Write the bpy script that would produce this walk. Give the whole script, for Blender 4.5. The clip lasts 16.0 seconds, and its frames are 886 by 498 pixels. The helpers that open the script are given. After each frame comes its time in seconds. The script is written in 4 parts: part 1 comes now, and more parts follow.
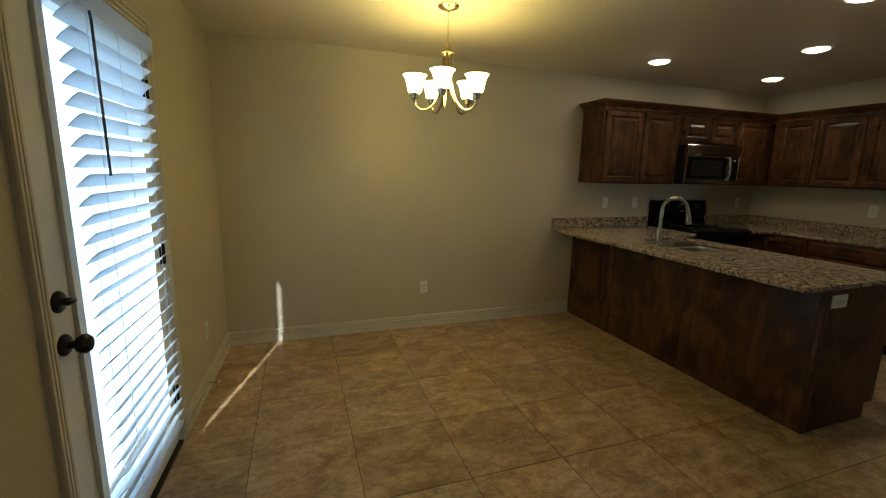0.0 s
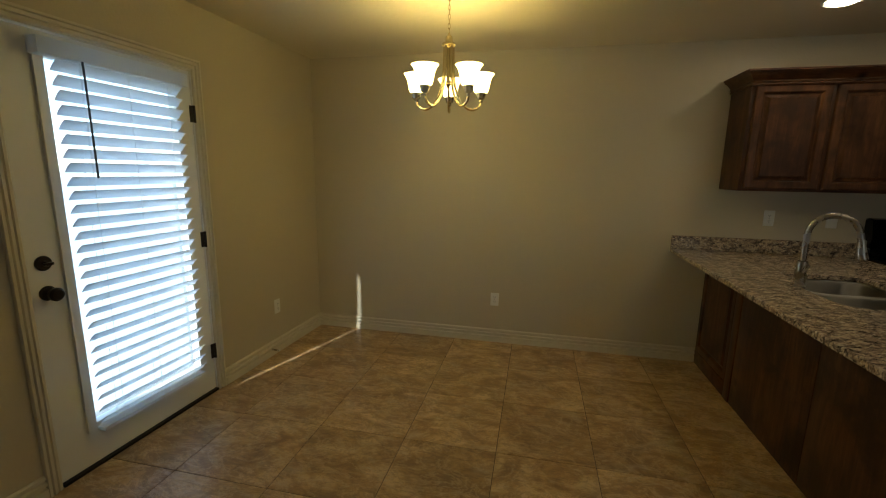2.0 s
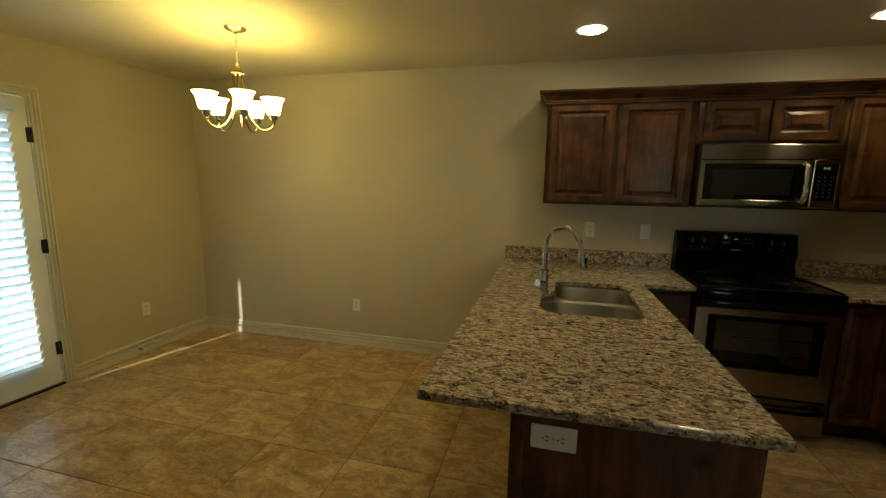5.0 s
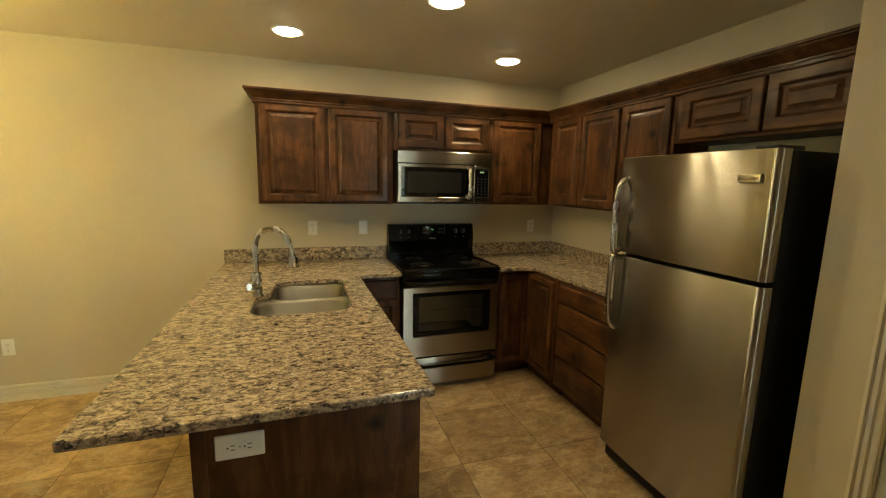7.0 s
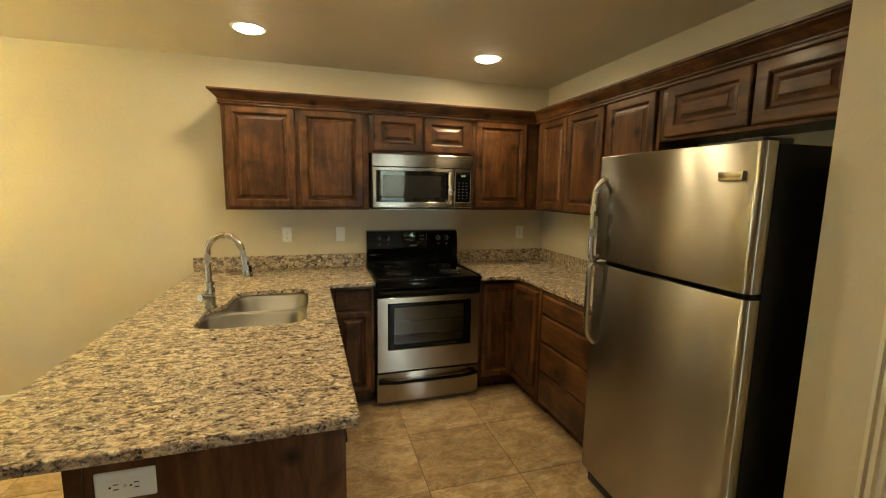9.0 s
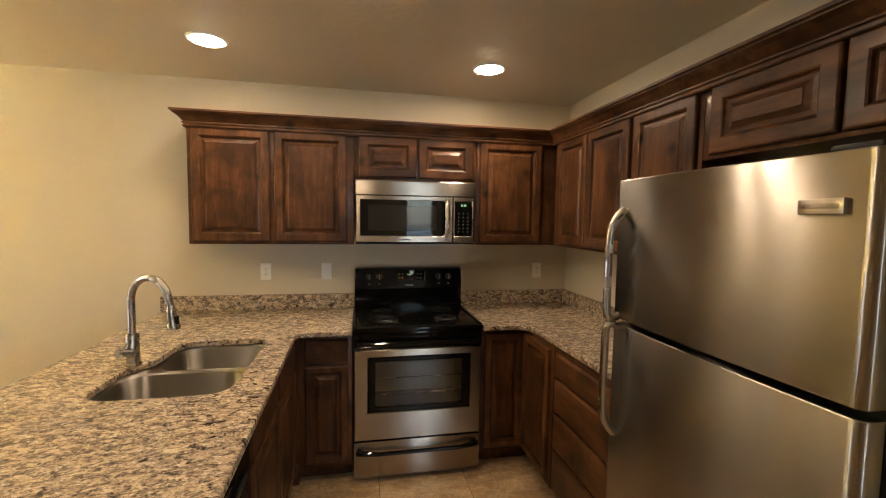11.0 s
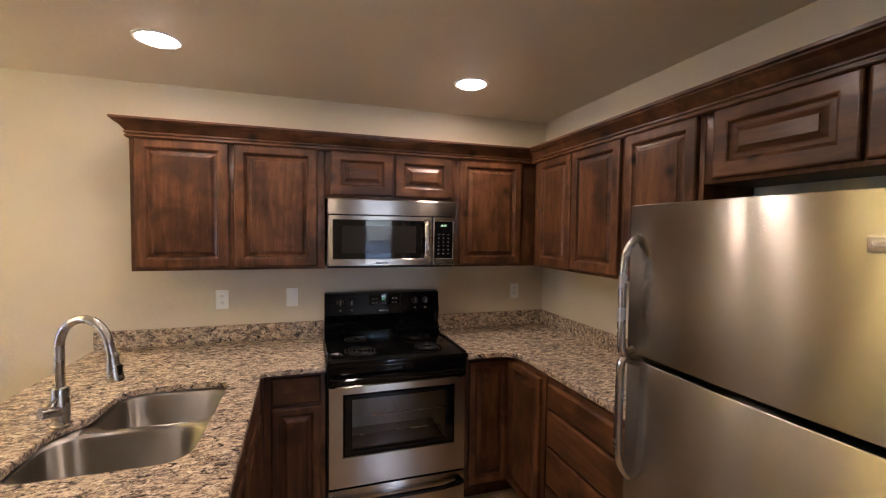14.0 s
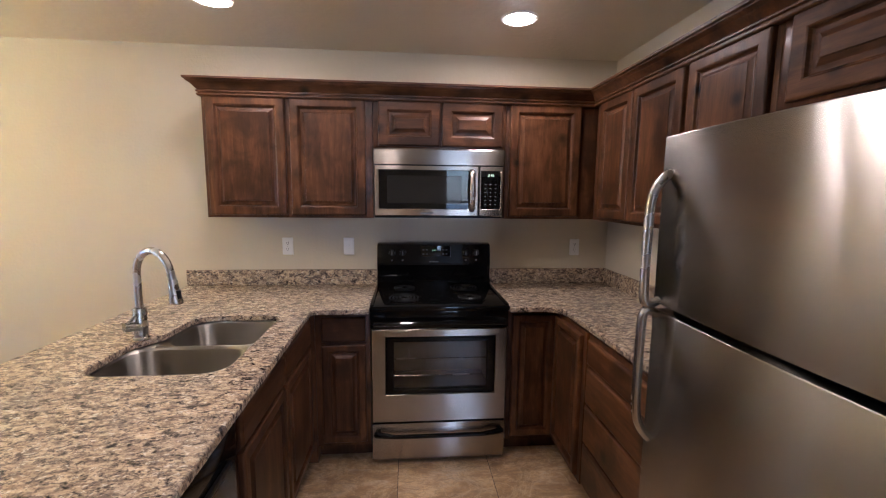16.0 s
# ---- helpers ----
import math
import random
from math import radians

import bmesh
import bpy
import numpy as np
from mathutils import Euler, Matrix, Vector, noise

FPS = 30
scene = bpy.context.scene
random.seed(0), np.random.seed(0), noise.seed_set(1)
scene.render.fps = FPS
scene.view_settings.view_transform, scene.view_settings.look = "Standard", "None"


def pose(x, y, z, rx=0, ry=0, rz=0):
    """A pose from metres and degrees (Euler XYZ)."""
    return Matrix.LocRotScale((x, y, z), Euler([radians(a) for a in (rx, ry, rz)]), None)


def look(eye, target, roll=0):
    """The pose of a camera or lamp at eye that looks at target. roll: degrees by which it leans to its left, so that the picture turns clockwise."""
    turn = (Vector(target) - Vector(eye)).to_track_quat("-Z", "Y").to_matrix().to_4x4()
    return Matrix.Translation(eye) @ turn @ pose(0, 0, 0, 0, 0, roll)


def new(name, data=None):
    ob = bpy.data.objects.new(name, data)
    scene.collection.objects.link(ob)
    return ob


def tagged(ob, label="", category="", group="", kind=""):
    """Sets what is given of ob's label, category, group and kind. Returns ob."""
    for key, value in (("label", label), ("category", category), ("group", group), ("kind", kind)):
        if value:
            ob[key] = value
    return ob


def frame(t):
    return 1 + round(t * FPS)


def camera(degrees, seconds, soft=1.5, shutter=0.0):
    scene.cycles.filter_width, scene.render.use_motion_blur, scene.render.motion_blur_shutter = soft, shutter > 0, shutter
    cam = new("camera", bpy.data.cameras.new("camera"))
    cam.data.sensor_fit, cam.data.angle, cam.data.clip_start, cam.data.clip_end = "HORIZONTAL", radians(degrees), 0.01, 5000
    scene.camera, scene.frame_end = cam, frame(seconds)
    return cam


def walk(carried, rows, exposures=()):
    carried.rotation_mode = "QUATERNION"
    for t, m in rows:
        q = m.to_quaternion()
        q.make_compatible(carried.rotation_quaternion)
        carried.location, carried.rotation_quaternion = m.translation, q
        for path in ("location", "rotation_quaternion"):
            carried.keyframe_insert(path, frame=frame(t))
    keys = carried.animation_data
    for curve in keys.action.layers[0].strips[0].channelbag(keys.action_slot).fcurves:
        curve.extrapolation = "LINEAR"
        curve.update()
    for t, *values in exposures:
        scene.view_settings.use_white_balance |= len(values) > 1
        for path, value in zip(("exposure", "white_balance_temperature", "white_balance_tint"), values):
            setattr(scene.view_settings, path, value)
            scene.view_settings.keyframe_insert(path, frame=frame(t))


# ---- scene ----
cam = camera(93.1, 16.0, soft=1.15)

PATH = [
    (0, (-0.060, -0.064, 1.460), (0.587, 1.787, 1.096), 1.3),
    (0.5, (0.243, -0.098, 1.442), (0.685, 1.811, 1.046), 1.2),
    (1, (0.590, -0.046, 1.471), (0.730, 1.912, 1.089), 1.1),
    (1.5, (0.978, -0.026, 1.493), (0.879, 1.94, 1.138), 0.9),
    (2, (1.341, 0.059, 1.475), (0.921, 1.98, 1.112), 0.9),
    (2.5, (1.652, 0.159, 1.504), (0.94, 1.994, 1.152), 0.8),
    (3, (2.024, 0.19, 1.504), (1.109, 1.935, 1.16), 0.6),
    (3.2, (2.137, 0.2, 1.475), (1.211, 1.939, 1.131), 0.3),
    (5.3, (2.788, 0.171, 1.53), (2.465, 2.118, 1.202), 0.9),
    (5.5, (2.819, 0.172, 1.53), (2.623, 2.134, 1.194), 0.9),
    (6, (2.865, 0.16, 1.539), (2.977, 2.127, 1.195), 1.1),
    (6.5, (2.909, 0.149, 1.546), (3.279, 2.084, 1.202), 1.1),
    (7, (2.969, 0.116, 1.548), (3.591, 1.991, 1.236), 1.2),
    (7.5, (3.015, 0.093, 1.549), (3.736, 1.933, 1.238), 1.1),
    (8, (3.071, 0.07, 1.542), (3.833, 1.898, 1.266), 1.1),
    (8.5, (3.142, 0.089, 1.533), (3.864, 1.937, 1.28), 1.1),
    (8.7, (3.179, 0.129, 1.527), (3.841, 1.996, 1.25), 1.1),
    (10.8, (3.633, 0.569, 1.546), (4.003, 2.527, 1.372), 0.8),
    (11, (3.652, 0.593, 1.553), (4.041, 2.549, 1.406), 0.9),
    (11.5, (3.644, 0.663, 1.588), (4.165, 2.591, 1.481), 1.0),
    (12, (3.605, 0.727, 1.599), (4.263, 2.615, 1.583), 1.0),
    (12.5, (3.578, 0.769, 1.606), (4.284, 2.641, 1.59), 1.0),
    (13, (3.567, 0.781, 1.607), (4.278, 2.65, 1.572), 0.9),
    (13.5, (3.543, 0.785, 1.605), (4.219, 2.667, 1.557), 0.8),
    (14, (3.533, 0.793, 1.603), (4.138, 2.697, 1.517), 0.7),
    (14.5, (3.547, 0.803, 1.602), (4.149, 2.707, 1.505), 0.7),
    (15, (3.625, 0.802, 1.594), (4.179, 2.721, 1.493), 0.6),
    (15.5, (3.742, 0.779, 1.57), (4.109, 2.738, 1.395), 0.5),
    (16, (3.811, 0.761, 1.524), (3.984, 2.736, 1.265), 0.6),
]
EXPOSURES = [
    (0.0, 2.20, 5800, -2), (3.2, 1.78, 6600, 1), (5.4, 2.72, 7250, -13), (6.6, 3.48, 7400, -9), (8.0, 4.0, 7250, -5),
    (9.0, 4.12, 7000, -4), (11.0, 4.02, 6450, 14), (12.5, 4.12, 5750, 18), (14.5, 4.12, 5400, 24), (16.0, 4.10, 4950, 23)]
walk(cam, [(t, look(eye, target, roll)) for t, eye, target, roll in PATH], EXPOSURES)
SKY_ELEV = 36.0
world = bpy.data.worlds.new("sky")
scene.world = world
world.use_nodes = True
wn = world.node_tree
sky = wn.nodes.new("ShaderNodeTexSky")
sky.sky_type = "NISHITA"
sky.sun_disc = False
sky.sun_elevation = radians(SKY_ELEV)
sky.sun_rotation = radians(198)
wn.links.new(sky.outputs[0], wn.nodes["Background"].inputs[0])
wn.nodes["Background"].inputs[1].default_value = 0.15


def lamp(name, kind, m, energy, color, size=0.1):
    data = bpy.data.lights.new(name, kind)
    data.energy, data.color = energy, color
    if kind == "SUN":
        data.angle = radians(1.0)
    elif kind == "AREA":
        data.size = size
    else:
        data.shadow_soft_size = size
    ob = new(name, data)
    ob.matrix_world = m
    return ob


CHANDELIER = (0.828, 2.475)
CANS = [(2.905, 2.940), (4.388, 3.000), (3.655, 2.205), (2.82, 1.50)]
CEIL = 2.42
for x, y in CANS:
    can = lamp("can_lamp", "AREA", look((x, y, CEIL - 0.026), (x, y, 0)) , 0.20, (1.0, 0.77, 0.50), 0.12)
    can.data.shape, can.data.spread = "DISK", radians(178)
lamp("sun", "SUN", look((0, 0, 0), (0.44, 1.40, -1.06)), 0.95, (1.0, 0.97, 0.92))

# daylight that the sky sends in through the patio door's glass
day = lamp("patio_daylight", "AREA", pose(-0.715, 1.83, 0, 0, 0, -2.4) @ pose(-0.060, 0.022, 1.08, 0, -90, 0), 1.0, (0.68, 0.84, 1.0), 1.66)
day.data.shape, day.data.size_y = "RECTANGLE", 0.62

sky_in = lamp("window_daylight", "AREA", look((4.975, -3.735, 1.36), (4.975, 0, 1.36)), 1.9, (0.80, 0.90, 1.0), 0.56)
sky_in.data.shape, sky_in.data.size_y = "RECTANGLE", 1.44

# ---- materials ----


def nodes_of(name):
    m = bpy.data.materials.new(name)
    m.use_nodes = True
    nt = m.node_tree
    return m, nt, nt.nodes["Principled BSDF"]


def add(nt, kind, **inputs):
    n = nt.nodes.new(kind)
    for k, v in inputs.items():
        n.inputs[k.replace("_", " ")].default_value = v
    return n


def coords(nt, scale=(1, 1, 1), rot=(0, 0, 0), random_shift=0.0, space="Object", random_turn=0.0):
    tc = nt.nodes.new("ShaderNodeTexCoord")
    mp = nt.nodes.new("ShaderNodeMapping")
    mp.inputs["Scale"].default_value = scale
    mp.inputs["Rotation"].default_value = rot
    nt.links.new(tc.outputs[space], mp.inputs["Vector"])
    if random_shift:
        info = nt.nodes.new("ShaderNodeObjectInfo")
        mul = nt.nodes.new("ShaderNodeMath")
        mul.operation = "MULTIPLY"
        mul.inputs[1].default_value = random_shift
        nt.links.new(info.outputs["Random"], mul.inputs[0])
        nt.links.new(mul.outputs[0], mp.inputs["Location"])
        if random_turn:
            turn = nt.nodes.new("ShaderNodeMath")
            turn.operation = "MULTIPLY"
            turn.inputs[1].default_value = random_turn
            nt.links.new(info.outputs["Random"], turn.inputs[0])
            xyz = nt.nodes.new("ShaderNodeCombineXYZ")
            nt.links.new(turn.outputs[0], xyz.inputs["Z"])
            nt.links.new(xyz.outputs[0], mp.inputs["Rotation"])
    return mp.outputs[0]


def noise_tex(nt, vec, scale, detail=4.0, rough=0.55, distort=0.0):
    n = add(nt, "ShaderNodeTexNoise", Scale=scale, Detail=detail, Roughness=rough, Distortion=distort)
    nt.links.new(vec, n.inputs["Vector"])
    return n.outputs[0]


def ramp(nt, fac, stops):
    r = nt.nodes.new("ShaderNodeValToRGB")
    els = r.color_ramp.elements
    while len(els) < len(stops):
        els.new(0.5)
    for e, (p, c) in zip(els, stops):
        e.position = p
        e.color = (*c, 1) if len(c) == 3 else c
    nt.links.new(fac, r.inputs[0])
    return r.outputs[0]


def mix(nt, fac, a, b, mode="MIX"):
    m = nt.nodes.new("ShaderNodeMix")
    m.data_type, m.blend_type = "RGBA", mode
    for sock, v in ((m.inputs[0], fac), (m.inputs[6], a), (m.inputs[7], b)):
        if isinstance(v, (int, float)):
            sock.default_value = v
        elif isinstance(v, tuple):
            sock.default_value = (*v, 1)
        else:
            nt.links.new(v, sock)
    return m.outputs[2]


def bump(nt, bsdf, height, strength, distance):
    b = add(nt, "ShaderNodeBump", Strength=strength, Distance=distance)
    nt.links.new(height, b.inputs["Height"])
    nt.links.new(b.outputs[0], bsdf.inputs["Normal"])


def plain(name, color, rough=0.5, metal=0.0, grain=0.0, scale=60.0, coat=0.0, bumpy=0.0, spec=0.5, vary=0.06):
    m, nt, b = nodes_of(name)
    b.inputs["Specular IOR Level"].default_value = spec
    b.inputs["Base Color"].default_value = (*color, 1)
    b.inputs["Roughness"].default_value = rough
    b.inputs["Metallic"].default_value = metal
    b.inputs["Coat Weight"].default_value = coat
    v = coords(nt)
    if grain:
        f = noise_tex(nt, v, scale)
        nt.links.new(mix(nt, f, tuple(c * (1 - grain) for c in color), tuple(min(1, c * (1 + grain)) for c in color)), b.inputs["Base Color"])
    r = noise_tex(nt, v, 9.0, 3)
    rr = nt.nodes.new("ShaderNodeMapRange")
    rr.inputs["To Min"].default_value, rr.inputs["To Max"].default_value = max(0.01, rough - vary), min(1, rough + vary)
    nt.links.new(r, rr.inputs[0])
    nt.links.new(rr.outputs[0], b.inputs["Roughness"])
    if bumpy:
        bump(nt, b, noise_tex(nt, v, scale, 3), bumpy, 0.002)
    return m


def wall_paint(name, color, scale=55.0, strength=0.25):
    m, nt, b = nodes_of(name)
    v = coords(nt, space="Object")
    big = noise_tex(nt, v, 0.8, 3)
    c = mix(nt, big, tuple(x * 0.96 for x in color), tuple(x * 1.04 for x in color))
    nt.links.new(c, b.inputs["Base Color"])
    b.inputs["Roughness"].default_value = 0.62
    h = ramp(nt, noise_tex(nt, v, scale, 3, 0.5), [(0.42, (0, 0, 0)), (0.62, (1, 1, 1))])
    bump(nt, b, h, strength, 0.0016)
    return m


def stained_wood(name, dark, mid, light, along="z"):
    m, nt, b = nodes_of(name)
    s = {"z": (9, 9, 1.1), "x": (1.1, 9, 9)}[along]
    v = coords(nt, s, random_shift=17.0)
    v2 = coords(nt, (1, 1, 1), random_shift=9.0)
    grain = noise_tex(nt, v, 3.2, 8, 0.62, 0.7)
    fine = noise_tex(nt, v, 16.0, 4, 0.6)
    blotch = noise_tex(nt, v2, 4.5, 4, 0.55, 0.4)
    cloud = noise_tex(nt, coords(nt, tuple(0.3 * k + 0.2 for k in s), random_shift=5.0), 2.6, 6, 0.6, 0.9)
    c = ramp(nt, cloud, [(0.32, dark), (0.50, mid), (0.68, light)])
    c = mix(nt, 0.55, c, ramp(nt, grain, [(0.28, dark), (0.50, mid), (0.76, light)]))
    c = mix(nt, ramp(nt, blotch, [(0.46, (0, 0, 0)), (0.63, (0.80, 0.80, 0.80))]), c, dark)
    c = mix(nt, mix(nt, 1.0, fine, (0.35, 0.35, 0.35), "MULTIPLY"), c, mid)
    streak = noise_tex(nt, coords(nt, tuple(2.2 * k for k in s), random_shift=11.0), 4.0, 7, 0.70, 0.5)
    c = mix(nt, ramp(nt, streak, [(0.54, (0, 0, 0)), (0.66, (0.28, 0.28, 0.28))]), c, tuple(x * 0.6 for x in dark))
    vor = add(nt, "ShaderNodeTexVoronoi", Scale=3.4)
    nt.links.new(v2, vor.inputs["Vector"])
    knot = ramp(nt, vor.outputs["Distance"], [(0.03, (0.95, 0.95, 0.95)), (0.13, (0, 0, 0))])
    c = mix(nt, knot, c, tuple(x * 0.35 for x in dark))
    nt.links.new(c, b.inputs["Base Color"])
    b.inputs["Roughness"].default_value = 0.42
    b.inputs["Specular IOR Level"].default_value = 0.22
    b.inputs["Coat Weight"].default_value = 0.12
    b.inputs["Coat Roughness"].default_value = 0.16
    bump(nt, b, fine, 0.08, 0.001)
    return m


def granite_mat():
    m, nt, b = nodes_of("granite")
    v = coords(nt, (1.0, 1.9, 1.6), (0, 0, 0.14))
    iso = coords(nt, (1, 1, 1), (0.3, 0.2, 0.7))
    med = noise_tex(nt, v, 33.0, 6, 0.66, 0.7)
    stroke = mix(nt, 0.36, noise_tex(nt, v, 24.0, 5, 0.62, 1.1), noise_tex(nt, iso, 115.0, 4, 0.6, 0.5))
    patch = noise_tex(nt, iso, 7.5, 4, 0.55, 0.5)
    crystal = noise_tex(nt, coords(nt, (1.3, 1.9, 1.5), (0, 0, -0.3)), 44.0, 4, 0.6, 0.8)
    speck = noise_tex(nt, iso, 120.0, 4, 0.65, 0.4)
    base = ramp(nt, med, [(0.36, (0.17, 0.120, 0.085)), (0.46, (0.39, 0.290, 0.198)), (0.58, (0.64, 0.505, 0.340))])
    base = mix(nt, ramp(nt, patch, [(0.46, (0, 0, 0)), (0.66, (0.5, 0.5, 0.5))]), base, (0.33, 0.27, 0.215))
    base = mix(nt, ramp(nt, crystal, [(0.57, (0, 0, 0)), (0.64, (0.75, 0.75, 0.75))]), base, (0.78, 0.70, 0.57))
    base = mix(nt, ramp(nt, stroke, [(0.485, (0, 0, 0)), (0.530, (0.80, 0.80, 0.80))]), base, (0.165, 0.128, 0.105))
    base = mix(nt, ramp(nt, stroke, [(0.553, (0, 0, 0)), (0.592, (0.96, 0.96, 0.96))]), base, (0.026, 0.023, 0.025))
    base = mix(nt, ramp(nt, speck, [(0.34, (0.8, 0.8, 0.8)), (0.41, (0, 0, 0))]), base, (0.085, 0.070, 0.062))
    nt.links.new(base, b.inputs["Base Color"])
    b.inputs["Roughness"].default_value = 0.17
    return m


def tile_mat():
    m, nt, b = nodes_of("floor_tile")
    v = coords(nt, (1, 1.5, 1), (0, 0, 0.6), random_shift=31.0, random_turn=6.28)
    cloud = noise_tex(nt, v, 3.2, 7, 0.62, 1.2)
    vein = noise_tex(nt, v, 7.0, 8, 0.68, 2.2)
    c = ramp(nt, cloud, [(0.34, (0.30, 0.187, 0.086)), (0.49, (0.50, 0.322, 0.148)), (0.63, (0.70, 0.500, 0.270))])
    c = mix(nt, ramp(nt, vein, [(0.46, (0, 0, 0)), (0.50, (0.55, 0.55, 0.55)), (0.54, (0, 0, 0))]), c, (0.25, 0.165, 0.10))
    v2 = coords(nt, (1.6, 5.0, 1), (0, 0, 0.5), random_shift=23.0, random_turn=6.28)
    streak = noise_tex(nt, v2, 4.0, 9, 0.72, 1.0)
    c = mix(nt, ramp(nt, streak, [(0.40, (0.6, 0.6, 0.6)), (0.49, (0, 0, 0))]), c, (0.25, 0.165, 0.095))
    c = mix(nt, ramp(nt, streak, [(0.56, (0, 0, 0)), (0.66, (0.6, 0.6, 0.6))]), c, (0.62, 0.50, 0.35))
    c = mix(nt, ramp(nt, noise_tex(nt, v, 2.1, 5, 0.6, 2.0), [(0.55, (0, 0, 0)), (0.7, (0.5, 0.5, 0.5))]), c, (0.60, 0.49, 0.35))
    mottle = noise_tex(nt, v, 8.0, 9, 0.72, 0.6)
    c = mix(nt, ramp(nt, mottle, [(0.50, (0, 0, 0)), (0.62, (0.55, 0.55, 0.55))]), c, (0.30, 0.175, 0.085))
    pale = noise_tex(nt, v, 4.0, 8, 0.68, 0.9)
    c = mix(nt, ramp(nt, pale, [(0.475, (0, 0, 0)), (0.50, (0.55, 0.55, 0.55)), (0.525, (0, 0, 0))]), c, (0.66, 0.50, 0.31))
    info = nt.nodes.new("ShaderNodeObjectInfo")
    hs = nt.nodes.new("ShaderNodeMapRange")
    hs.inputs["To Min"].default_value, hs.inputs["To Max"].default_value = 0.87, 1.07
    nt.links.new(info.outputs["Random"], hs.inputs[0])
    c = mix(nt, 1.0, c, hs.outputs[0], "MULTIPLY")
    nt.links.new(c, b.inputs["Base Color"])
    b.inputs["Roughness"].default_value = 0.29
    bump(nt, b, vein, 0.12, 0.001)
    return m


def steel_mat(name, color=(0.42, 0.395, 0.355), rough=0.26, brush=(6, 6, 900), wave=0.0, groove=0.0):
    m, nt, b = nodes_of(name)
    v = coords(nt, brush)
    f = noise_tex(nt, v, 1.0, 3, 0.6)
    nt.links.new(mix(nt, f, tuple(x * 0.93 for x in color), tuple(x * 1.05 for x in color)), b.inputs["Base Color"])
    b.inputs["Metallic"].default_value = 1.0
    b.inputs["Roughness"].default_value = rough
    b.inputs["Anisotropic"].default_value = 1.0
    b.inputs["Anisotropic Rotation"].default_value = 0.25
    tg = nt.nodes.new("ShaderNodeTangent")
    tg.direction_type, tg.axis = "RADIAL", "Z"
    nt.links.new(tg.outputs[0], b.inputs["Tangent"])
    if wave:
        sway = add(nt, "ShaderNodeBump", Strength=wave, Distance=0.006)
        nt.links.new(noise_tex(nt, coords(nt, (4.5, 4.5, 2.2)), 1.0, 1.5, 0.4), sway.inputs["Height"])
        nt.links.new(sway.outputs[0], b.inputs["Normal"])
    if groove:
        line = add(nt, "ShaderNodeBump", Strength=1.0, Distance=groove)
        nt.links.new(f, line.inputs["Height"])
        nt.links.new(sway.outputs[0], line.inputs["Normal"])
        nt.links.new(line.outputs[0], b.inputs["Normal"])
    return m


def glow(name, color, strength):
    m, nt, b = nodes_of(name)
    b.inputs["Base Color"].default_value = (0.9, 0.88, 0.84, 1)
    b.inputs["Emission Color"].default_value = (*color, 1)
    b.inputs["Emission Strength"].default_value = strength
    b.inputs["Roughness"].default_value = 0.4
    return m


def glass_mat(name, color=(1, 1, 1), rough=0.0):
    m, nt, b = nodes_of(name)
    b.inputs["Base Color"].default_value = (*color, 1)
    b.inputs["Transmission Weight"].default_value = 1.0
    b.inputs["Roughness"].default_value = rough
    b.inputs["IOR"].default_value = 1.45
    return m


PAINT = (0.57, 0.50, 0.365)
M_WALL = wall_paint("wall_paint", PAINT)
M_CEIL = wall_paint("ceiling_paint", (0.68, 0.60, 0.46), 26.0, 0.38)
M_TRIM = plain("trim_paint", (0.69, 0.63, 0.51), 0.38, grain=0.03, scale=8)
M_DOOR = plain("door_paint", (0.80, 0.79, 0.75), 0.40, grain=0.03, scale=8)
M_PDOOR = plain("pantry_door_paint", (0.56, 0.53, 0.43), 0.42, grain=0.03, scale=8)
M_WOOD = stained_wood("dark_stained_alder", (0.011, 0.0050, 0.0026), (0.088, 0.0355, 0.0135), (0.220, 0.097, 0.038))
M_WOODX = stained_wood("dark_stained_alder_rail", (0.011, 0.0050, 0.0026), (0.088, 0.0355, 0.0135), (0.220, 0.097, 0.038), "x")
M_GRANITE = granite_mat()
M_TILE = tile_mat()
M_GROUT = plain("grout", (0.125, 0.088, 0.055), 0.9, grain=0.2, scale=150)
M_STEEL = steel_mat("brushed_steel", (0.34, 0.302, 0.258), 0.24, wave=0.25)
M_FRIDGE = steel_mat("brushed_fridge_steel", (0.415, 0.390, 0.350), 0.235, wave=0.5, groove=0.00028)
M_SINK = steel_mat("sink_steel", (0.40, 0.375, 0.33), 0.50, (900, 6, 6))
M_NICKEL = plain("brushed_nickel", (0.50, 0.47, 0.425), 0.27, 1.0, grain=0.05)
M_BRASSY = plain("satin_nickel_lamp", (0.62, 0.52, 0.33), 0.26, 1.0, grain=0.05)
M_BRONZE = plain("oil_rubbed_bronze", (0.022, 0.018, 0.016), 0.30, 0.6, grain=0.2)
M_BLACK = plain("black_enamel", (0.003, 0.003, 0.003), 0.07, spec=0.24, vary=0.03)
M_BLACKM = plain("black_plastic", (0.006, 0.006, 0.006), 0.40, spec=0.25)
M_SIDE = plain("black_textured_steel", (0.005, 0.005, 0.005), 0.5, bumpy=0.3, scale=300, spec=0.2)
M_DARKGLASS = plain("dark_glass", (0.006, 0.006, 0.006), 0.02, spec=0.40, vary=0.01)
M_PLASTIC = plain("white_plastic", (0.80, 0.79, 0.75), 0.35, grain=0.02)
M_SLOT = plain("dark_slot", (0.03, 0.028, 0.025), 0.6)
M_BLIND = plain("blind_vinyl", (0.80, 0.80, 0.78), 0.45, grain=0.02)
nt = M_BLIND.node_tree
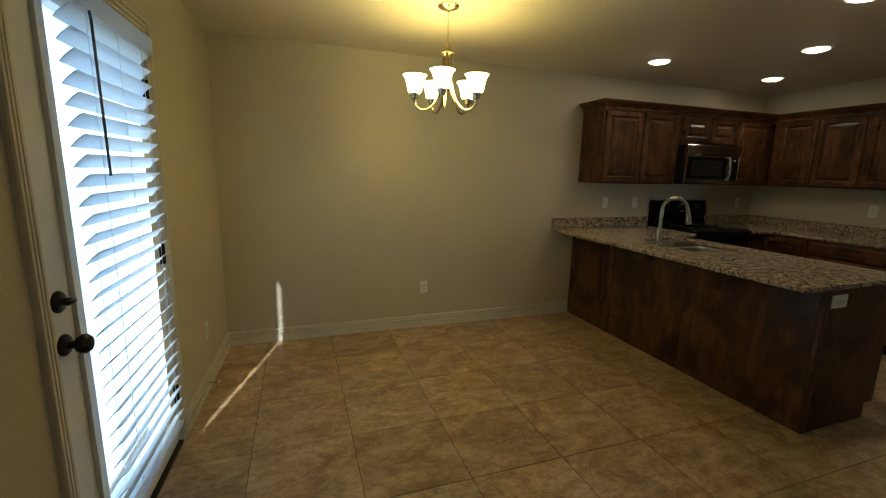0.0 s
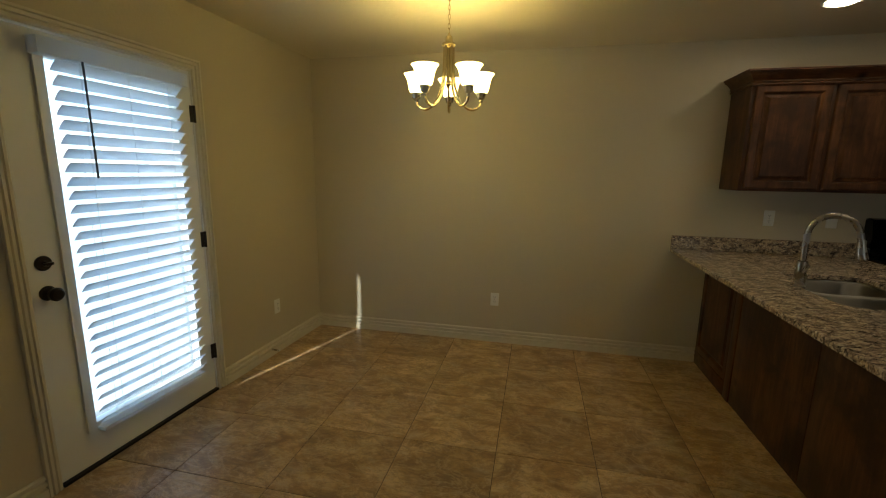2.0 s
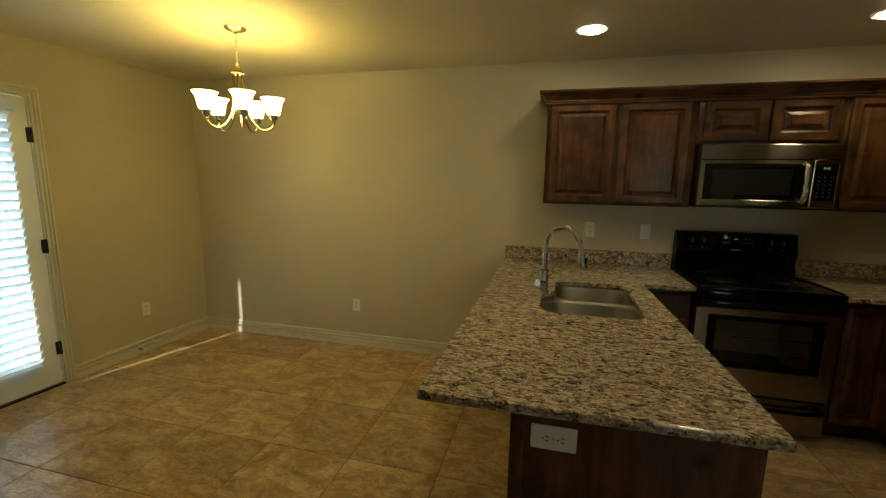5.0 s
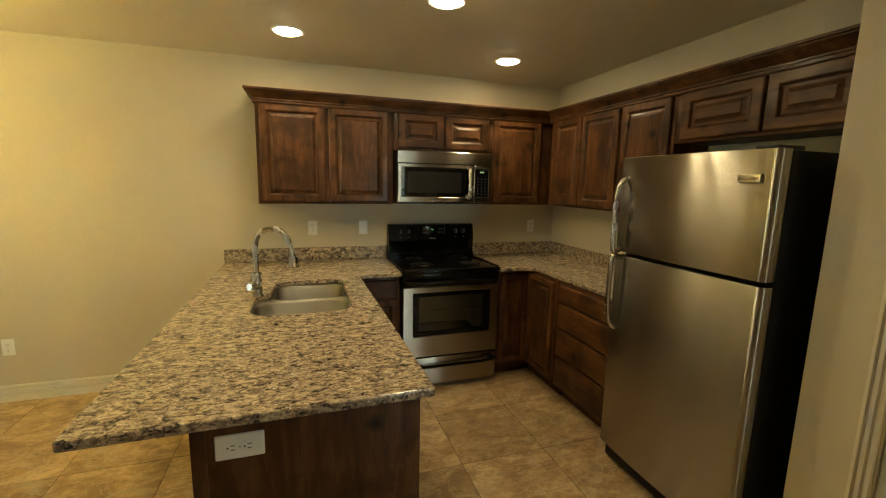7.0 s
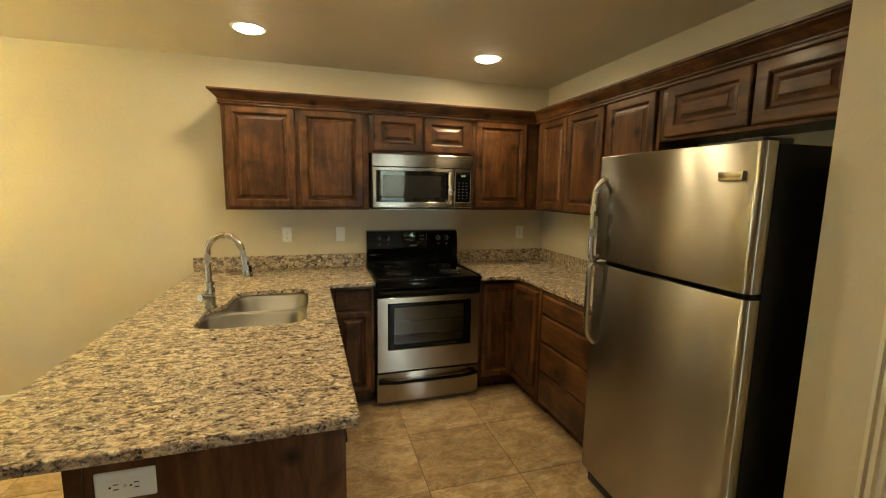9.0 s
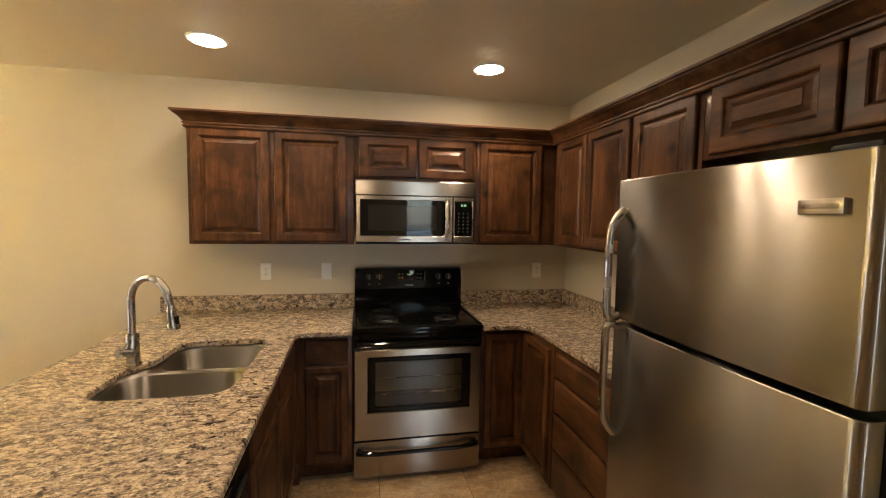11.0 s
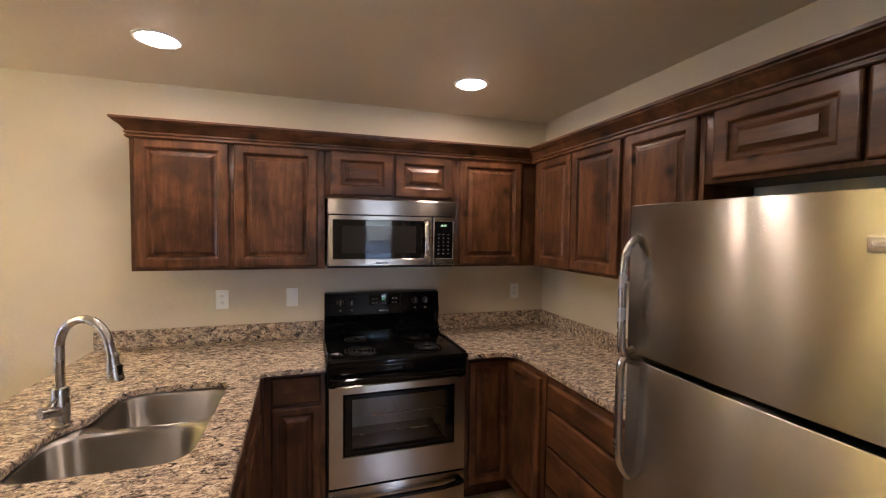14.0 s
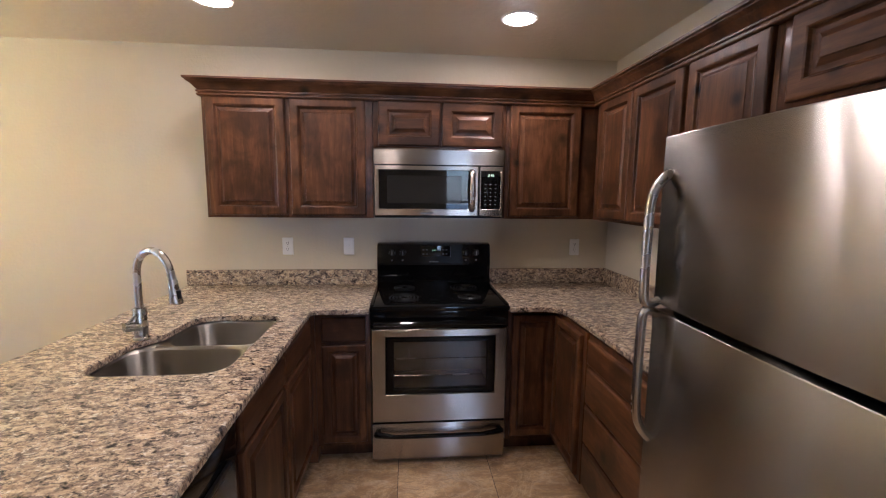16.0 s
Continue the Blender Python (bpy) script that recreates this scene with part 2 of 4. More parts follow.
thin = nt.nodes.new("ShaderNodeBsdfTranslucent")
thin.inputs["Color"].default_value = (0.87, 0.90, 0.94, 1)
both = nt.nodes.new("ShaderNodeMixShader")
both.inputs[0].default_value = 0.66
nt.links.new(nt.nodes["Principled BSDF"].outputs[0], both.inputs[1])
nt.links.new(thin.outputs[0], both.inputs[2])
nt.links.new(both.outputs[0], nt.nodes["Material Output"].inputs["Surface"])
M_SHADE = glow("lit_opal_glass", (1.0, 0.745, 0.240), 3.85)
M_CAN = glow("lit_lamp_lens", (1.0, 0.80, 0.57), 6.4)
M_GLASS = glass_mat("clear_glass", (0.83, 0.92, 1.0))
M_TINTED = glass_mat("tinted_glass", (0.17, 0.205, 0.22))
M_RUBBER = plain("dark_rubber", (0.02, 0.018, 0.016), 0.8)
M_CONCRETE = plain("concrete", (0.42, 0.40, 0.37), 0.9, grain=0.15, scale=12)
M_LED = glow("green_display", (0.10, 1.0, 0.25), 0.03)
M_GREY = plain("grey_print", (0.13, 0.13, 0.13), 0.5)

# ---- mesh helpers ----


def box(bm, x0, x1, y0, y1, z0, z1, bevel=0.0, seg=2):
    vs = [bm.verts.new((x, y, z)) for x in (x0, x1) for y in (y0, y1) for z in (z0, z1)]
    fs = [bm.faces.new([vs[i] for i in q]) for q in ((0, 1, 3, 2), (4, 6, 7, 5), (0, 4, 5, 1), (2, 3, 7, 6), (0, 2, 6, 4), (1, 5, 7, 3))]
    if bevel:
        es = {e for f in fs for e in f.edges}
        bmesh.ops.bevel(bm, geom=list(es), offset=bevel, segments=seg, affect="EDGES", profile=0.6)
    return bm


def boxes(*specs, bevel=0.0):
    bm = bmesh.new()
    for s in specs:
        box(bm, *s, bevel=bevel)
    return bm


def ring_stack(bm, rings, cap_first=True, cap_last=True):
    """Joins rings of points, each of the same length, into a skin."""
    vr = [[bm.verts.new(p) for p in r] for r in rings]
    for a, b in zip(vr, vr[1:]):
        n = len(a)
        for i in range(n):
            bm.faces.new((a[i], a[(i + 1) % n], b[(i + 1) % n], b[i]))
    if cap_first:
        bm.faces.new(list(reversed(vr[0])))
    if cap_last:
        bm.faces.new(vr[-1])
    return bm


def lathe(bm, profile, c=(0, 0, 0), seg=24, axis="z"):
    rings = []
    for r, h in profile:
        ring = []
        for i in range(seg):
            a = 2 * math.pi * i / seg
            p = (r * math.cos(a), r * math.sin(a), h)
            if axis == "x":
                p = (p[2], p[0], p[1])
            elif axis == "y":
                p = (p[1], p[2], p[0])
            ring.append((p[0] + c[0], p[1] + c[1], p[2] + c[2]))
        rings.append(ring)
    return ring_stack(bm, rings)


def tube(bm, pts, r, seg=10, radii=None):
    pts = [Vector(p) for p in pts]
    rings, side = [], None
    for i, p in enumerate(pts):
        d = (pts[min(i + 1, len(pts) - 1)] - pts[max(i - 1, 0)]).normalized()
        if side is None:
            side = d.orthogonal().normalized()
        side = (side - d * side.dot(d)).normalized()
        up = d.cross(side)
        rr = radii[i] if radii else r
        rings.append([p + rr * (math.cos(2 * math.pi * k / seg) * side + math.sin(2 * math.pi * k / seg) * up) for k in range(seg)])
    return ring_stack(bm, rings)


def smooth_path(pts, n=5):
    """Points along a curve that passes through all of pts."""
    p = [Vector(q) for q in pts]
    out = []
    for i in range(len(p) - 1):
        a, b, c, d = p[max(i - 1, 0)], p[i], p[i + 1], p[min(i + 2, len(p) - 1)]
        for k in range(n):
            t = k / n
            out.append(0.5 * (2 * b + (c - a) * t + (2 * a - 5 * b + 4 * c - d) * t * t + (3 * b - a - 3 * c + d) * t ** 3))
    return out + [p[-1]]


def extrude_outline(bm, outline, z0, z1, bevel=0.0):
    vs = [bm.verts.new((x, y, z0)) for x, y in outline]
    f = bm.faces.new(vs)
    r = bmesh.ops.extrude_face_region(bm, geom=[f])
    top = [v for v in r["geom"] if isinstance(v, bmesh.types.BMVert)]
    bmesh.ops.translate(bm, verts=top, vec=(0, 0, z1 - z0))
    if bevel:
        tf = [g for g in r["geom"] if isinstance(g, bmesh.types.BMFace)]
        es = {e for ff in tf + [f] for e in ff.edges}
        bmesh.ops.bevel(bm, geom=list(es), offset=bevel, segments=3, affect="EDGES", profile=0.5)
    return bm


def rounded_rect(x0, x1, y0, y1, r, n=6):
    pts = []
    for cx, cy, a0 in ((x1 - r, y1 - r, 0), (x0 + r, y1 - r, 90), (x0 + r, y0 + r, 180), (x1 - r, y0 + r, 270)):
        for i in range(n + 1):
            a = radians(a0 + 90 * i / n)
            pts.append((cx + r * math.cos(a), cy + r * math.sin(a)))
    return pts


def finish(name, bm, material, sharp=32):
    bmesh.ops.recalc_face_normals(bm, faces=bm.faces)
    me = bpy.data.meshes.new(name)
    bm.to_mesh(me)
    bm.free()
    me.materials.append(material)
    me.polygons.foreach_set("use_smooth", [True] * len(me.polygons))
    me.set_sharp_from_angle(angle=radians(sharp))
    return me


def part(name, bm, material, parent, label="", sharp=32):
    ob = new(name, finish(name, bm, material, sharp))
    ob.parent = parent
    if label:
        tagged(ob, label)
    return ob


def solid(name, bm, material, label, category, kind="", m=None, group=""):
    ob = new(name, finish(name, bm, material, 12))
    if m is not None:
        ob.matrix_basis = m
    return tagged(ob, label, category, group, kind)


def thing(name, m, label, category, group="", kind=""):
    ob = new(name)
    ob.empty_display_size = 0.05
    ob.matrix_basis = m
    return tagged(ob, label, category, group, kind)


def moulding(bm, path, profile):
    """Sweeps a profile of (out, up) along a plan path of (x, y, out direction) corner points."""
    rings = []
    for x, y, ox, oy in path:
        rings.append([(x + ox * o, y + oy * o, u) for o, u in profile])
    return ring_stack(bm, rings)


# ---- setting ----
XL, XR, YB, YS = -0.70, 5.22, 3.60, -3.60
LEFT = pose(-0.715, 1.83, 0, 0, 0, -2.4)      # patio-door wall: local x=0 is its face, local y runs along it
T = 0.15
solid("wall_north", boxes((XL - 0.05, XR + T, YB, YB + T, 0, CEIL)), M_WALL, "tan painted back wall with light orange-peel texture", "wall", "structure")
CLOSET, XE = -0.35, 6.0
solid("wall_east", boxes((XR, XR + T, CLOSET, YB, 0, CEIL)), M_WALL, "tan painted kitchen side wall", "wall", "structure")
solid("wall_east_2", boxes((XE, XE + T, YS - T, CLOSET, 0, CEIL)), M_WALL, "tan painted far side wall", "wall", "structure")
# west wall with the patio door's opening (local coordinates)
DY0, DY1, DH = -0.475, 0.475, 2.045
bm = boxes((-T, 0, -5.6, DY0, 0, CEIL), (-T, 0, DY1, 1.85, 0, CEIL), (-T, 0, DY0, DY1, DH, CEIL))
solid("wall_west", bm, M_WALL, "tan painted wall holding the patio door", "wall", "structure", LEFT)
# south wall with a window
bm = boxes((XL - 0.3, 4.65, YS - T, YS, 0, CEIL), (5.30, XE, YS - T, YS, 0, CEIL), (4.65, 5.30, YS - T, YS, 0, 0.6), (4.65, 5.30, YS - T, YS, 2.12, CEIL))
solid("wall_south", bm, M_WALL, "tan painted wall with a window", "wall", "structure")
bm = bmesh.new()
extrude_outline(bm, [(-0.735, YB + T), (-1.05, YS - T), (XE + T, YS - T), (XE + T, CLOSET + 0.12), (XR + T, CLOSET + 0.12), (XR + T, YB + T)], CEIL, CEIL + 0.12)
solid("ceiling", bm, M_CEIL, "tan painted ceiling with knockdown texture", "ceiling", "structure")
# pantry wall and its door opening
PX, PY = 4.72, 1.095
PD0, PD1, PDH = 0.12, 0.85, 2.05
bm = boxes((PX, PX + 0.11, PD1, PY, 0, CEIL), (PX, PX + 0.11, CLOSET, PD0, 0, CEIL), (PX, PX + 0.11, PD0, PD1, PDH, CEIL), (PX + 0.11, XR, PY - 0.11, PY, 0, CEIL), (PX + 0.11, XE + T, CLOSET, CLOSET + 0.11, 0, CEIL), bevel=0.004)
solid("wall_pantry", bm, M_WALL, "tan painted pantry wall beside the refrigerator", "wall", "structure")
# ---- cabinets ----
def panel_door(parent, name, x0, x1, z0, z1, y, frame_w=0.058, t=0.022, rail=False):
    """A raised-panel door on the plane y, facing -y."""
    slope = 0.034 if rail else 0.025
    def rect(inset, depth):
        return [(x0 + inset, y - depth, z0 + inset), (x1 - inset, y - depth, z0 + inset), (x1 - inset, y - depth, z1 - inset), (x0 + inset, y - depth, z1 - inset)]
    bm = bmesh.new()
    ring_stack(bm, [rect(0, 0), rect(0, t - 0.009), rect(0.002, t - 0.004), rect(0.006, t - 0.001), rect(0.010, t), rect(frame_w - 0.012, t), rect(frame_w - 0.006, t - 0.003), rect(frame_w - 0.002, t - 0.012), rect(frame_w + 0.004, t - 0.016)], True, True)
    door = part(name, bm, M_WOODX if rail else M_WOOD, parent, "", 9)
    bm = bmesh.new()
    f = frame_w + 0.002
    ring_stack(bm, [rect(f, 0.002), rect(f, t - 0.0155), rect(f + 0.003, t - 0.0155), rect(f + 0.003 + 0.4 * slope, t - 0.0130), rect(f + 0.75 * slope, t - 0.0090), rect(f + slope, t - 0.0045), rect(f + slope + 0.001, t - 0.001), rect(f + slope + 0.003, t - 0.0005)], True, True)
    part("raised_panel", bm, M_WOODX if rail else M_WOOD, door, "", 13)
    return door


def slab_front(parent, name, x0, x1, z0, z1, y, t=0.020):
    def rect(inset, depth):
        return [(x0 + inset, y - depth, z0 + inset), (x1 - inset, y - depth, z0 + inset), (x1 - inset, y - depth, z1 - inset), (x0 + inset, y - depth, z1 - inset)]
    bm = bmesh.new()
    ring_stack(bm, [rect(0, 0), rect(0, t - 0.008), rect(0.004, t - 0.003), rect(0.010, t)], True, True)
    return part(name, bm, M_WOODX, parent, "", 9)


UPZ0, UPZ1 = 1.378, 2.07


def upper_cabinet(name, m, w, z0, z1, doors, label, depth=0.305, rail=False):
    """Local: back on y=0, front towards -y, x from 0 to w."""
    ob = thing(name, m, label, "cabinet", "wall cabinets")
    bm = boxes((0, w, -depth, 0, z0, z1), bevel=0.002)
    part("carcass", bm, M_WOOD, ob)
    fz0 = z0 + 0.012
    for a, b in doors:
        panel_door(ob, "cabinet_door", a, b, fz0 + 0.004, z1 - 0.014, -depth, 0.056 if not rail else 0.062, rail=rail)
    return ob


G = 0.004
upper_cabinet("wall_cabinet", pose(2.67, YB, 0), 0.945, UPZ0, UPZ1, [(0.022, 0.452), (0.478, 0.905)], "dark-stained alder wall cabinet with two raised-panel doors")
upper_cabinet("wall_cabinet", pose(3.617, YB, 0), 0.786, 1.785, UPZ1, [(0.03, 0.39), (0.402, 0.762)], "short dark-stained cabinet above the microwave", rail=True)
upper_cabinet("wall_cabinet", pose(4.405, YB, 0), 0.81, UPZ0, UPZ1, [(0.022, 0.455)], "dark-stained alder corner wall cabinet, one door")


def east(y):
    return pose(XR, y, 0, 0, 0, -90)


upper_cabinet("wall_cabinet", east(3.27), 0.827, UPZ0, UPZ1, [(0.068, 0.420), (0.428, 0.812)], "dark-stained alder wall cabinet with two narrow doors", depth=0.263)
upper_cabinet("wall_cabinet", east(2.442), 0.422, UPZ0, UPZ1, [(0.016, 0.400)], "dark-stained alder single-door wall cabinet", depth=0.263)
upper_cabinet("wall_cabinet", east(2.019), 0.919, 1.79, UPZ1, [(0.045, 0.482), (0.494, 0.860)], "short dark-stained cabinet above the refrigerator", rail=True, depth=0.263)

CROWN = [(-0.018, 2.050), (0.004, 2.050), (0.009, 2.055), (0.009, 2.061), (0.002, 2.064), (0.002, 2.069), (0.011, 2.072), (0.011, 2.078), (0.004, 2.082), (0.010, 2.087), (0.018, 2.097), (0.030, 2.110), (0.043, 2.119), (0.047, 2.122), (0.048, 2.127), (0.057, 2.131), (0.058, 2.142), (-0.018, 2.142)]
FY = YB - 0.328
FX = XR - 0.286
bm = bmesh.new()
moulding(bm, [(2.668, YB - 0.001, -1, 0), (2.668, FY, -1, -1), (FX, FY, -1, -1), (FX, 1.10, -1, 0)], CROWN)
solid("crown_moulding", bm, M_WOODX, "dark-stained crown moulding along the wall cabinets", "moulding")

CT, CB = 0.914, 0.884     # counter top and underside
BASE = 0.878


def base_body(ob, w, depth, kick=0.075, h=BASE):
    part("carcass", boxes((0, w, -depth, 0, 0.10, h), bevel=0.002), M_WOOD, ob)
    part("toe_kick", boxes((0, w, -depth + kick, -0.02, 0.0, 0.099)), M_WOOD, ob, "dark recessed toe kick")


# narrow base left of the range
ob = thing("base_cabinet", pose(3.312, YB, 0), "dark-stained base cabinet with one drawer and door", "cabinet", "base cabinets")
base_body(ob, 0.298, 0.575)
slab_front(ob, "drawer_front", 0.035, 0.275, 0.715, 0.855, -0.575)
panel_door(ob, "cabinet_door", 0.035, 0.275, 0.125, 0.70, -0.575, 0.048)
# corner base right of the range: an L with a folding door
ob = thing("base_cabinet", pose(4.385, YB, 0), "dark-stained corner base cabinet with a folding door", "cabinet", "base cabinets")
bm = bmesh.new()
outline = [(0.0, 0.0), (0.0, -0.575), (0.28, -0.575), (0.28, -0.985), (0.83, -0.985), (0.83, 0.0)]
extrude_outline(bm, outline, 0.10, BASE)
part("carcass", bm, M_WOOD, ob)
bm = bmesh.new()
extrude_outline(bm, [(0.0, -0.02), (0.0, -0.50), (0.355, -0.50), (0.355, -0.985), (0.80, -0.985), (0.80, -0.02)], 0.0, 0.099)
part("toe_kick", bm, M_WOOD, ob, "dark recessed toe kick")
panel_door(ob, "cabinet_door", 0.022, 0.276, 0.125, 0.855, -0.575, 0.046)
d = panel_door(ob, "cabinet_door", 0.0, 0.35, 0.125, 0.855, 0.0, 0.046)
d.matrix_basis = pose(0.28, -0.60, 0, 0, 0, -90)
# drawer base
ob = thing("base_cabinet", pose(XR, 2.612, 0, 0, 0, -90), "dark-stained base cabinet with four drawers", "cabinet", "base cabinets")
base_body(ob, 0.635, 0.545)
for z0, z1 in ((0.735, 0.855), (0.545, 0.722), (0.345, 0.532), (0.125, 0.332)):
    slab_front(ob, "drawer_front", 0.02, 0.62, z0, z1, -0.545)

# peninsula: kitchen side faces +x
PXB, PXF = 2.655, 3.245
PE = 1.335
ob = thing("base_cabinet", pose(PXB + 0.02, 1.98, 0, 0, 0, 90), "dark-stained sink base cabinet with two doors", "cabinet", "base cabinets")
part("carcass", boxes((0, 0.02, -0.608, 0, 0.10, BASE), (1.02, 1.04, -0.608, 0, 0.10, BASE), (0.02, 1.02, -0.012, 0, 0.10, BASE), (0.02, 1.02, -0.608, -0.588, 0.10, BASE), (0.02, 1.02, -0.588, -0.012, 0.10, 0.12)), M_WOOD, ob)
part("toe_kick", boxes((0, 1.04, -0.49, -0.02, 0.0, 0.099)), M_WOOD, ob, "dark recessed toe kick")
for a in (0.05, 0.53):
    slab_front(ob, "false_drawer", a, a + 0.46, 0.725, 0.855, -0.608)
    panel_door(ob, "cabinet_door", a, a + 0.46, 0.125, 0.71, -0.608, 0.05)
# blind corner box behind
ob = thing("base_cabinet", pose(PXB + 0.02, YB, 0), "dark-stained blind corner base cabinet", "cabinet", "base cabinets")
part("carcass", boxes((0, 0.635, -0.575, 0, 0.0, BASE)), M_WOOD, ob)
# panels on the dining side and at the end
ob = thing("wood_panelling", pose(PXB, PE, 0), "dark-stained wooden panelling on the peninsula's dining side", "panel")
for a, b in ((0.022, 0.86), (0.864, 1.62)):
    part("plain_panel", boxes((-0.004, 0.018, a, b, 0, BASE), bevel=0.0015), M_WOOD, ob)
part("stile", boxes((-0.010, 0.018, 1.624, 1.70, 0, BASE), bevel=0.002), M_WOOD, ob)
part("base_rail", boxes((-0.006, 0.018, 1.702, 2.263, 0, 0.10), bevel=0.002), M_WOODX, ob)
d = panel_door(ob, "cabinet_door", 0, 0.55, 0.105, BASE - 0.012, 0.0, 0.056)
d.matrix_basis = pose(0.016, 2.258, 0, 0, 0, -90)
ob = thing("wood_panelling", pose(PXB, PE, 0), "dark-stained plain end panel of the peninsula", "panel")
bm = bmesh.new()
extrude_outline(bm, [(-0.004, 0), (0.575, 0), (0.575, 0.10), (0.652, 0.10), (0.652, BASE), (-0.004, BASE)], 0, 0.02, 0.0015)
bm.transform(Matrix(((1, 0, 0, 0), (0, 0, 1, 0), (0, 1, 0, 0), (0, 0, 0, 1))))
part("end_panel", bm, M_WOOD, ob)
part("corner_strip", boxes((-0.005, 0.034, -0.006, -0.0005, 0, BASE), bevel=0.0015), M_WOOD, ob)
# ---- countertop, sink and faucet ----
def round_poly(points, n=6):
    """Outline of (x, y, radius) corners, each rounded."""
    out, k = [], len(points)
    for i, (x, y, r) in enumerate(points):
        p, a, b = Vector((x, y)), Vector(points[i - 1][:2]), Vector(points[(i + 1) % k][:2])
        if r <= 0:
            out.append((x, y))
            continue
        da, db = (a - p).normalized(), (b - p).normalized()
        half = da.angle(db) / 2
        d = r / math.tan(half)
        c = p + (da + db).normalized() * (r / math.sin(half))
        s, e = p + da * d - c, p + db * d - c
        turn = s.angle_signed(e)
        for j in range(n + 1):
            v = s.copy()
            v.rotate(Matrix.Rotation(-turn * j / n, 2))
            out.append(tuple(c + v))
    return out


def slab(outer, hole, z0, z1, bevel):
    bm = bmesh.new()
    edges = []
    for loop in (outer, hole):
        vs = [bm.verts.new((x, y, z0)) for x, y in loop]
        edges += [bm.edges.new((vs[i], vs[(i + 1) % len(vs)])) for i in range(len(vs))] if vs else []
    r = bmesh.ops.triangle_fill(bm, use_beauty=True, use_dissolve=False, edges=edges)
    faces = [g for g in r["geom"] if isinstance(g, bmesh.types.BMFace)]
    r = bmesh.ops.extrude_face_region(bm, geom=faces)
    bmesh.ops.translate(bm, verts=[g for g in r["geom"] if isinstance(g, bmesh.types.BMVert)], vec=(0, 0, z1 - z0))
    bmesh.ops.recalc_face_normals(bm, faces=bm.faces)
    sharp = [e for e in bm.edges if len(e.link_faces) == 2 and e.calc_face_angle() > 1.2 and abs(e.verts[0].co.z - e.verts[1].co.z) < 1e-5]
    bmesh.ops.bevel(bm, geom=sharp, offset=bevel, segments=3, affect="EDGES", profile=0.5)
    return bm


SINK_HOLE = round_poly([(2.705, 2.175, 0.10), (3.188, 2.18, 0.085), (3.188, 2.875, 0.075), (2.785, 2.875, 0.10), (2.775, 2.60, 0.10), (2.705, 2.50, 0.12)])
left_outline = round_poly([(2.385, YB - 0.003, 0), (2.375, 1.275, 0.012), (3.345, 1.285, 0.015), (3.312, 2.955, 0.03), (3.611, 2.955, 0.004), (3.611, YB - 0.003, 0)])
solid("countertop", slab(left_outline, SINK_HOLE, CB, CT, 0.006), M_GRANITE, "speckled cream and black granite peninsula countertop", "countertop")
right_outline = round_poly([(4.378, YB - 0.003, 0), (4.378, 2.955, 0.004), (4.660, 2.955, 0.11), (4.685, 1.965, 0.01), (XR - 0.003, 1.965, 0), (XR - 0.003, YB - 0.003, 0)])
solid("countertop", slab(right_outline, [], CB, CT, 0.006), M_GRANITE, "speckled cream and black granite corner countertop", "countertop")
for x0, x1, y0, y1 in ((2.385, 3.616, YB - 0.023, YB - 0.003), (4.376, XR - 0.024, YB - 0.023, YB - 0.003), (XR - 0.023, XR - 0.003, 1.968, YB - 0.003)):
    solid("backsplash", boxes((x0, x1, y0, y1, CT + 0.001, CT + 0.102), bevel=0.003), M_GRANITE, "low speckled granite backsplash strip against the wall", "backsplash")

sink = thing("kitchen_sink", pose(2.95, 2.53, 0.88), "stainless steel undermount double-bowl kitchen sink", "sink")


def bowl(x0, x1, y0, y1, r):
    bm = bmesh.new()
    rings = []
    for grow, z, rr in ((0.015, 0.0, 0.012), (0.002, 0.0, r), (-0.004, -0.004, r), (-0.010, -0.02, r), (-0.018, -0.14, r), (-0.026, -0.168, r), (-0.050, -0.182, r * 0.8), (-0.12, -0.186, r * 0.4)):
        rings.append([(x, y, z) for x, y in rounded_rect(x0 - grow, x1 + grow, y0 - grow, y1 + grow, max(0.01, rr))])
    ring_stack(bm, rings, False, True)
    ob = part("bowl", bm, M_SINK, sink)
    cx, cy = (x0 + x1) / 2, (y0 + y1) / 2
    bm = bmesh.new()
    lathe(bm, [(0.056, 0), (0.054, 0.004), (0.042, 0.005), (0.036, -0.001), (0.008, 0.000), (0.006, 0.006)], (cx, cy, -0.185))
    part("drain", bm, M_NICKEL, ob, "round steel strainer drain")


part("rim_filler", boxes((-0.265, -0.1825, 0.0005, 0.14, -0.004, -0.0004)), M_SINK, sink)
bowl(-0.250, 0.240, -0.356, -0.016, 0.10)
bowl(-0.166, 0.240, 0.016, 0.346, 0.085)

FB = (2.712, 2.550)
fa = thing("kitchen_faucet", pose(FB[0], FB[1], CT, 0, 0, -25), "brushed nickel gooseneck pull-down faucet with side lever", "faucet")
bm = bmesh.new()
lathe(bm, [(0.031, 0.0), (0.031, 0.006), (0.026, 0.010), (0.0255, 0.125), (0.023, 0.132), (0.017, 0.135)])
part("base", bm, M_NICKEL, fa)
pts = [(0, 0, 0.13), (0, 0, 0.20), (0, 0, 0.262)]
R = 0.098
for i in range(0, 15):
    a = radians(180 - i * 12)
    pts.append((R + R * math.cos(a), 0, 0.275 + R * math.sin(a) * 1.02))
pts.append((2 * R + 0.008, 0, 0.250))
bm = bmesh.new()
tube(bm, pts, 0.0145, 14)
part("spout", bm, M_NICKEL, fa)
bm = bmesh.new()
